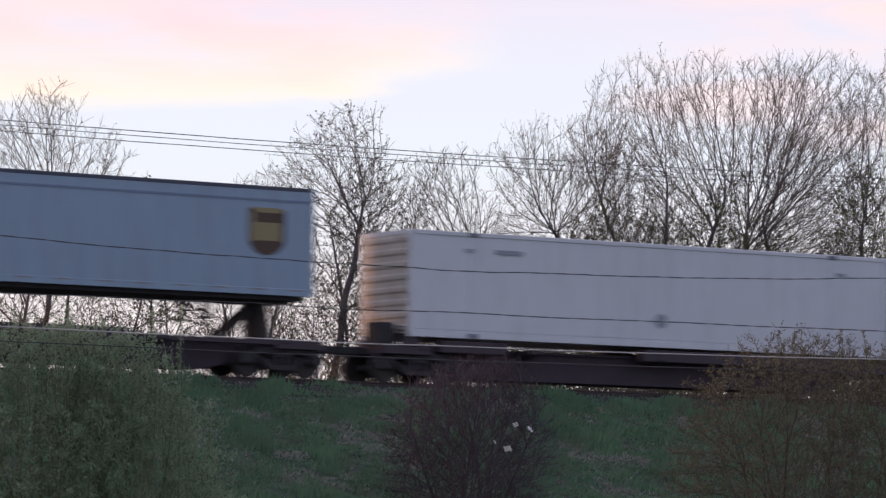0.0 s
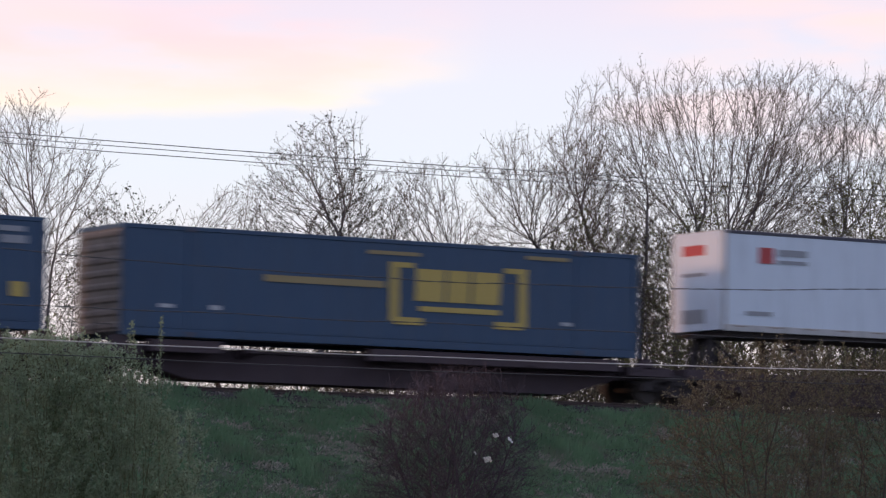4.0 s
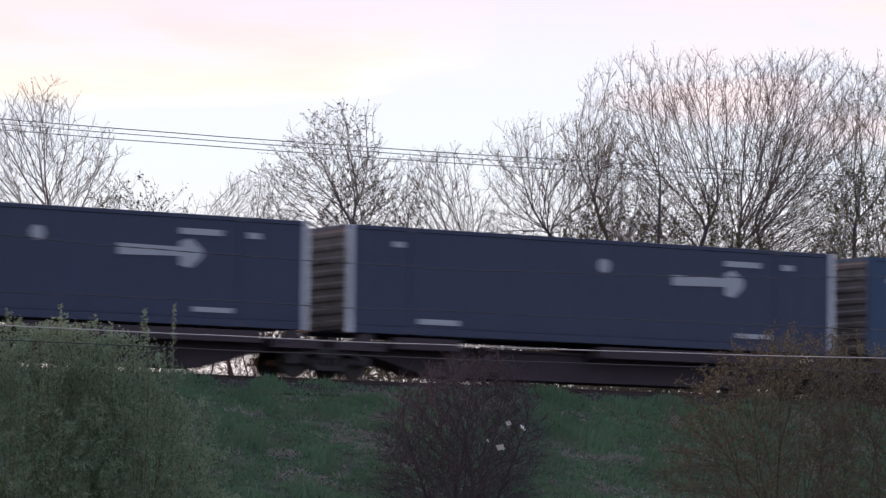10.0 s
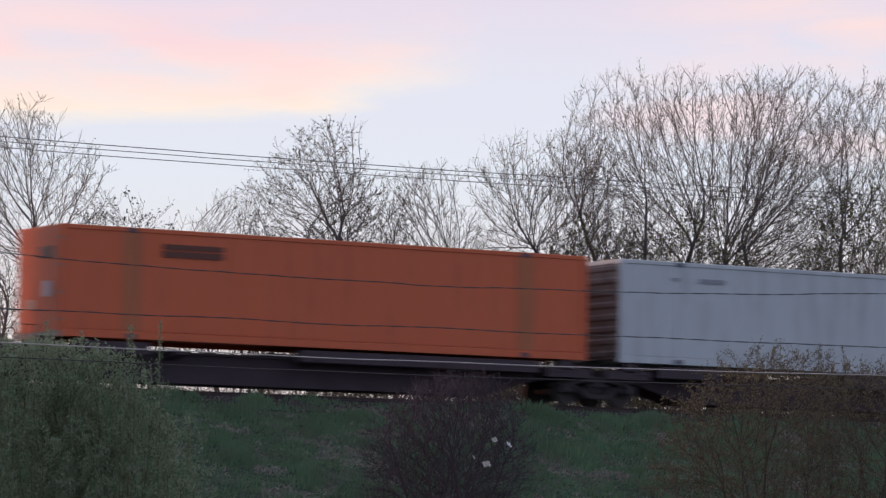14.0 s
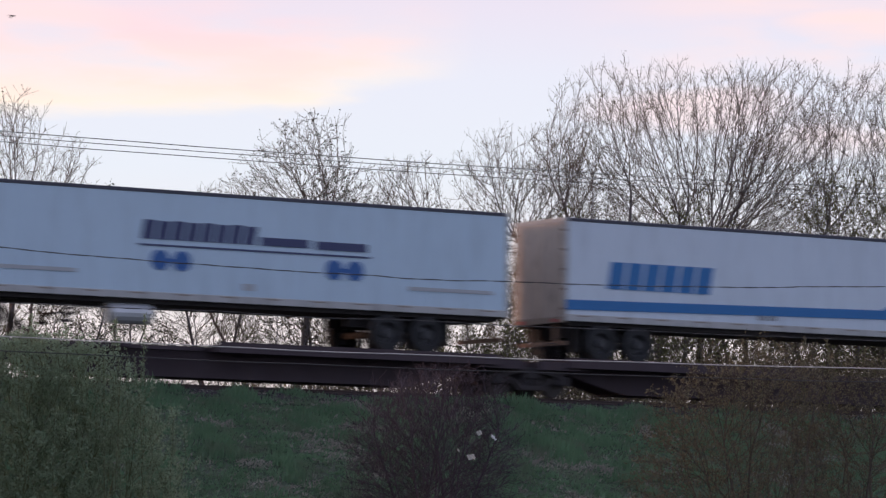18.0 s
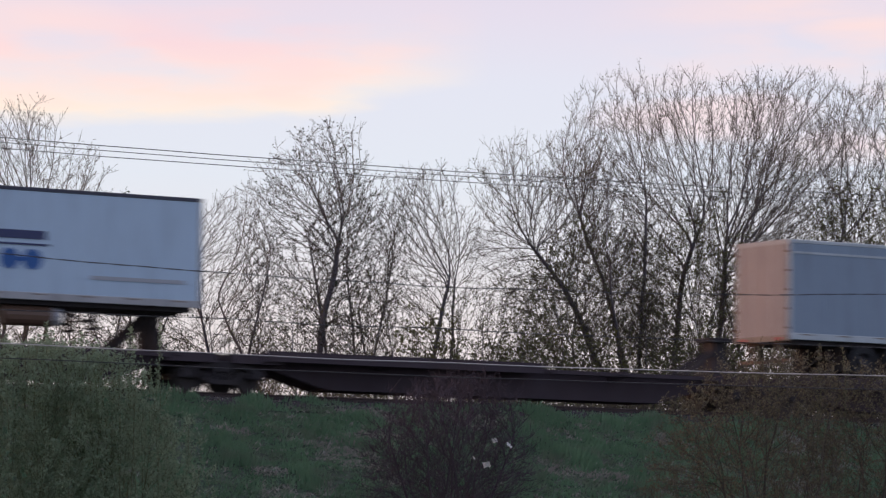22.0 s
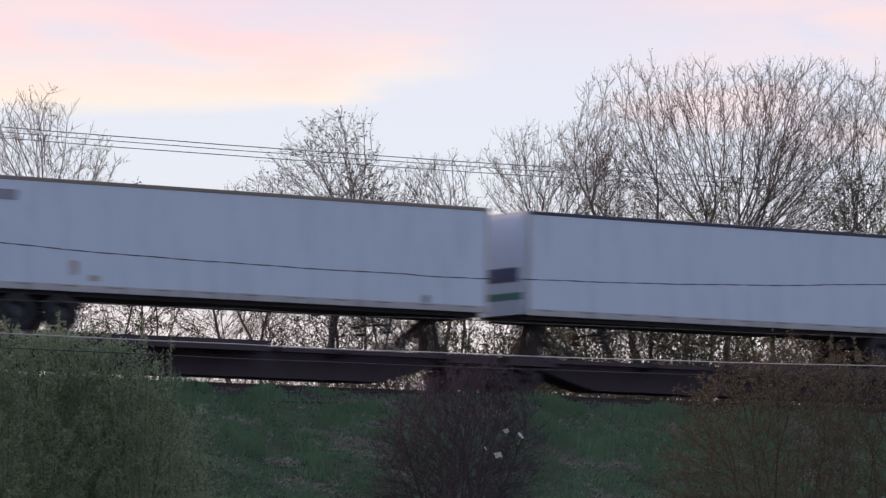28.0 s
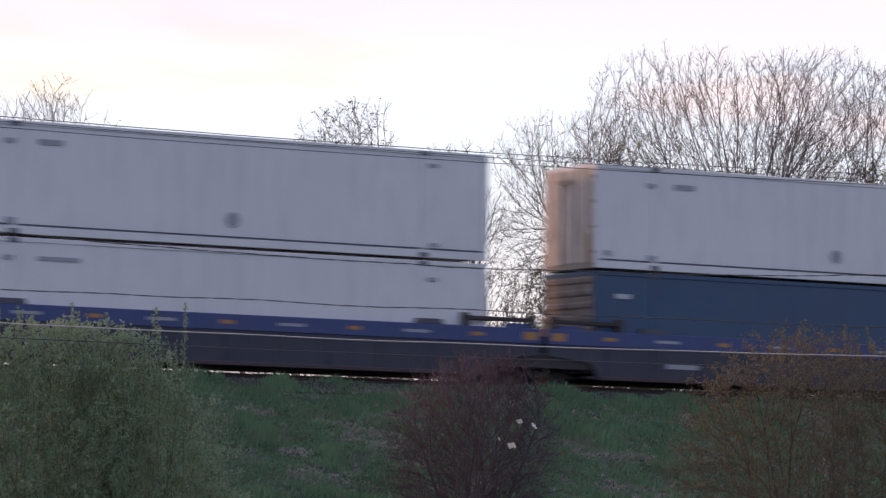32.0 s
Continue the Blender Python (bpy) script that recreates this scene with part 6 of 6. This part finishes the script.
# stack: orange over white with blue blocks
c, L, H = orange_box(-362.23, UP, drop=0.5)
for i in range(12):
    x = 0.25 + i * 1.33
    part("marker", Geo().box(x, x + 0.6, -HALF - 0.006, -HALF + 0.002, 0.24, 0.29), M["pale"], c)
c, L, H = box_container(-362.23, "trailer_white", "white container with three blue blocks, sitting in a well car", z0=LOW, H=2.93, group=STACK)
block_logo(c, 2.4, H - 1.62, "logo_blue", 2.65, 0.86)
bars(None, c, -HALF, [("patch", 3.6, 6.7, H - 0.36, H - 0.1, "pale", "faded grey strip"), ("data_panel", 7.6, 9.0, H - 0.35, H - 0.27, "pale", ""), ("data_panel", 12.5, 13.6, H - 0.5, H - 0.4, "mid", "")])
part("end_logo", Geo().box(-0.07, -0.055, -0.8, 0.2, 1.7, 2.1), M["logo_blue"], c)


def arrow_trailer(s0, L, rear, label):
    """White trailer with a blue line that climbs to a star at its nose."""
    c, L, z0, z1 = trailer(s0, L, "trailer_white", label, rear, unit=rear == "R", tandem=1.3 if rear == "L" else 2.5, end_col="tan")
    y, k0 = -HALF - 0.006, 11.1 if rear == "L" else 11.9

    def ux(x):
        return x if rear == "L" else L - x

    def strip(name, pts, mat, lab=""):
        pts = [(ux(a), b) for a, b in pts]
        if rear == "R":
            pts.reverse()
        part(name, Geo().prism_y(pts, y, y + 0.01), M[mat], c, lab)

    strip("stripe", [(0.06, 2.46), (k0, 2.66), (k0, 2.93), (0.06, 2.74)], "logo_sky", "blue stripe")
    strip("rising_stripe", [(k0 - 0.6, 2.65), (k0 + 0.6, 2.67), (k0 + 3.4, 3.95), (k0 + 3.0, 4.2), (k0, 2.93), (k0 - 0.6, 2.92)], "logo_sky", "blue rising stripe")
    star = []
    for i in range(10):
        r = 0.56 if i % 2 == 0 else 0.24
        a = i * math.pi / 5 + 0.5
        star.append((k0 + 3.3 + r * math.cos(a), 4.14 + r * math.sin(a)))
    strip("star", star, "logo_blue", "blue star")
    for i in range(6):
        slant(c, (1.44 if rear == "L" else 10.6) + i * 0.6, 3.1, 0.5, 0.76, "logo_sky", "brand_block", 0.18, y + 0.006)
    bars(None, c, -HALF, [("data_panel", ux(6.9) - 0.25, ux(6.9) + 0.05, 2.45, 2.6, "mid", ""), ("data_panel", ux(6.9) + 0.12, ux(6.9) + 0.4, 2.45, 2.6, "mid", "")])
    return c


arrow_trailer(-383.6, 16.0, "L", "white trailer with a blue stripe rising to a star")


def disc_trailer(s0, rear, unit, label):
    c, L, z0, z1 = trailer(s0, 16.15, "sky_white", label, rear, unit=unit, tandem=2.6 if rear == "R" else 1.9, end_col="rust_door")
    for i in range(8):
        slant(c, 4.76 + i * 0.43, 3.72, 0.36, 0.5 - 0.02 * (i % 2), "logo_navy", "brand_block", 0.2)
    bars(None, c, -HALF, [("brand_bar", 8.3, 9.8, 3.72, 3.94, "logo_navy", ""), ("brand_bar", 10.0, 11.6, 3.7, 3.92, "logo_navy", ""), ("underline", 4.7, 11.7, 3.54, 3.59, "logo_navy", "thin navy underline"), ("data_panel", 0.3, 2.9, 2.75, 2.85, "pale", ""), ("data_panel", 7.8, 8.15, 2.5, 2.68, "pale", ""), ("data_panel", 12.9, 15.6, 2.75, 2.85, "pale", "faint line of unreadable writing")])
    for x in (5.33, 5.97, 10.58, 11.22):
        part("disc_mark", Geo().cyl_y(x, 3.18, 0.27, -HALF - 0.007, -HALF + 0.002, 18), M["logo_blue"], c, "round navy disc")
    bars(None, c, -HALF, [("disc_link", 5.33, 5.97, 3.13, 3.23, "logo_blue", ""), ("disc_link", 10.58, 11.22, 3.13, 3.23, "logo_blue", "")])
    return c


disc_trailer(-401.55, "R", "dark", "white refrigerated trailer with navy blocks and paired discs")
grey_van(-418.68, "R", col="ups_grey")
arrow_trailer(-436.3, 16.1, "R", "white refrigerated trailer with a blue stripe rising to a star")
c, L, z0, z1 = trailer(-454.2, 13.55, "ups", "blue-grey trailer with a gold shield emblem near its nose", "R", band="ups_dark", bottom="ups", nose_col="white", tandem=2.3)
shield(c, 1.45, 3.15)
grey_van(-473.27, "L")
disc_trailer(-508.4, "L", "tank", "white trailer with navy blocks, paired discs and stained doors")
c, L, z0, z1 = trailer(-542.8, 8.1, "ups", "short blue-grey trailer with a gold shield emblem and white nose", "R", band="white2", bottom="ups", nose_col="tan", tandem=1.3, axles=1)
shield(c, 1.3, 3.15)
plain_upper(-564.5)
plain_lower(-564.5)
plain_upper(-587.9)
plain_lower(-587.9)
grey_van(-609.3, "L", col="ups")
c, L, z0, z1 = trailer(-626.6, 16.1, "trailer_white", "white trailer with dark blue and green bands on its nose", "R", tandem=2.6)
part("nose_band", Geo().box(-0.02, -0.008, -1.1, 1.1, 2.6, 2.8), M["green"], c, "green band")
part("nose_band", Geo().box(-0.02, -0.008, -0.9, 0.9, 3.1, 3.5), M["logo_navy"], c, "navy band")
c, L, z0, z1 = trailer(-643.8, 16.0, "trailer_white", "plain white trailer with a small dark brand bar and rusty doors", "L", tandem=1.9, end_col="scuff", top="scuff")
bars(None, c, -HALF, [("brand_bar", 0.4, 1.8, 4.42, 4.68, "mid", "small dark line of lettering"), ("stain", 3.35, 3.55, 2.6, 2.95, "tan", "tan smear"), ("data_panel", 3.9, 4.15, 2.45, 2.6, "tan", "")])
roundel(c, 14.0, 2.45, "mid", 0.12)
c, L, z0, z1 = trailer(-659.5, 14.5, "mid_white", "grey-white corrugated trailer with rusty doors", "L", tandem=1.9, end_col="tan", ridge=0.66, bottom="dark_rail")
bars(None, c, -HALF - 0.046, [("data_panel", 2.0, 3.2, 4.5, 4.62, "mid", ""), ("yellow_plate", 0.9, 1.2, 3.2, 3.45, "yellow", "small yellow plate")])
grey_van(-678.92, "R", col="ups")
plain_upper(-700.46)
plain_lower(-700.46)
plain_upper(-720.0)
c, L, H = blue_box(-720.0, 11.3, LOW, 2.93)
plain_upper(-739.65)
c = plain_lower(-739.65)
bars(None, c, -HALF, [("patch", 0.5, 1.4, 2.6, 2.9, "pale", "")])

# ---- the bird ----
bird = thing("bird", "small dark bird flying over the train", "bird")
g = Geo()
prof = ((-0.057, 0.004), (-0.033, 0.012), (0.0, 0.017), (0.027, 0.014), (0.043, 0.01), (0.057, 0.009), (0.067, 0.002))
g.loft([[(x, r * math.cos(6.283 * i / 8), r * math.sin(6.283 * i / 8)) for i in range(8)] for x, r in prof])
part("body", g, M["feather"], bird, smooth=True)
part("tail", Geo().loft([[(-0.05, -0.007, -0.002), (-0.05, 0.007, -0.002), (-0.05, 0.007, 0.002), (-0.05, -0.007, 0.002)], [(-0.1, -0.017, -0.0015), (-0.1, 0.017, -0.0015), (-0.1, 0.017, 0.0015), (-0.1, -0.017, 0.0015)]]), M["feather"], bird)
wings = []
for side in (-1, 1):
    w = part("wing", Geo().loft([[(0.033 - k * 0.02, side * d, -0.002), (-0.02 - k * 0.007, side * d, -0.0015), (-0.02 - k * 0.007, side * d, 0.0015), (0.033 - k * 0.02, side * d, 0.002)] for d, k in ((0.01, 0), (0.055, 0.4), (0.11, 1.6))]), M["feather"], bird)
    wings.append((w, side))


def motions():
    for ob, s, z in MOVERS:
        walk(ob, [(t, pose(s + run(t), YC, z)) for t in range(0, 33, 2)])
    way = [(0, -88.0, 7.2), (18.0, 37.91, 7.49), (18.5, 41.4, 7.56), (19.0, 44.97, 7.71), (19.5, 48.4, 8.09), (20.0, 51.71, 8.67), (20.6, 55.8, 9.5), (24, 80, 15), (32, 140, 30)]
    walk(bird, [(t, pose(x, 80.0, z, 0, -6 if t > 19 else 0, 0)) for t, x, z in way])
    for w, side in wings:
        rows = [(0, pose(0, 0, 0))]
        rows += [(17.6 + 0.1 * i, pose(0, 0, 0, side * (38 if i % 2 else -22), 0, 0)) for i in range(34)]
        walk(w, rows + [(32, pose(0, 0, 0))])


motions()
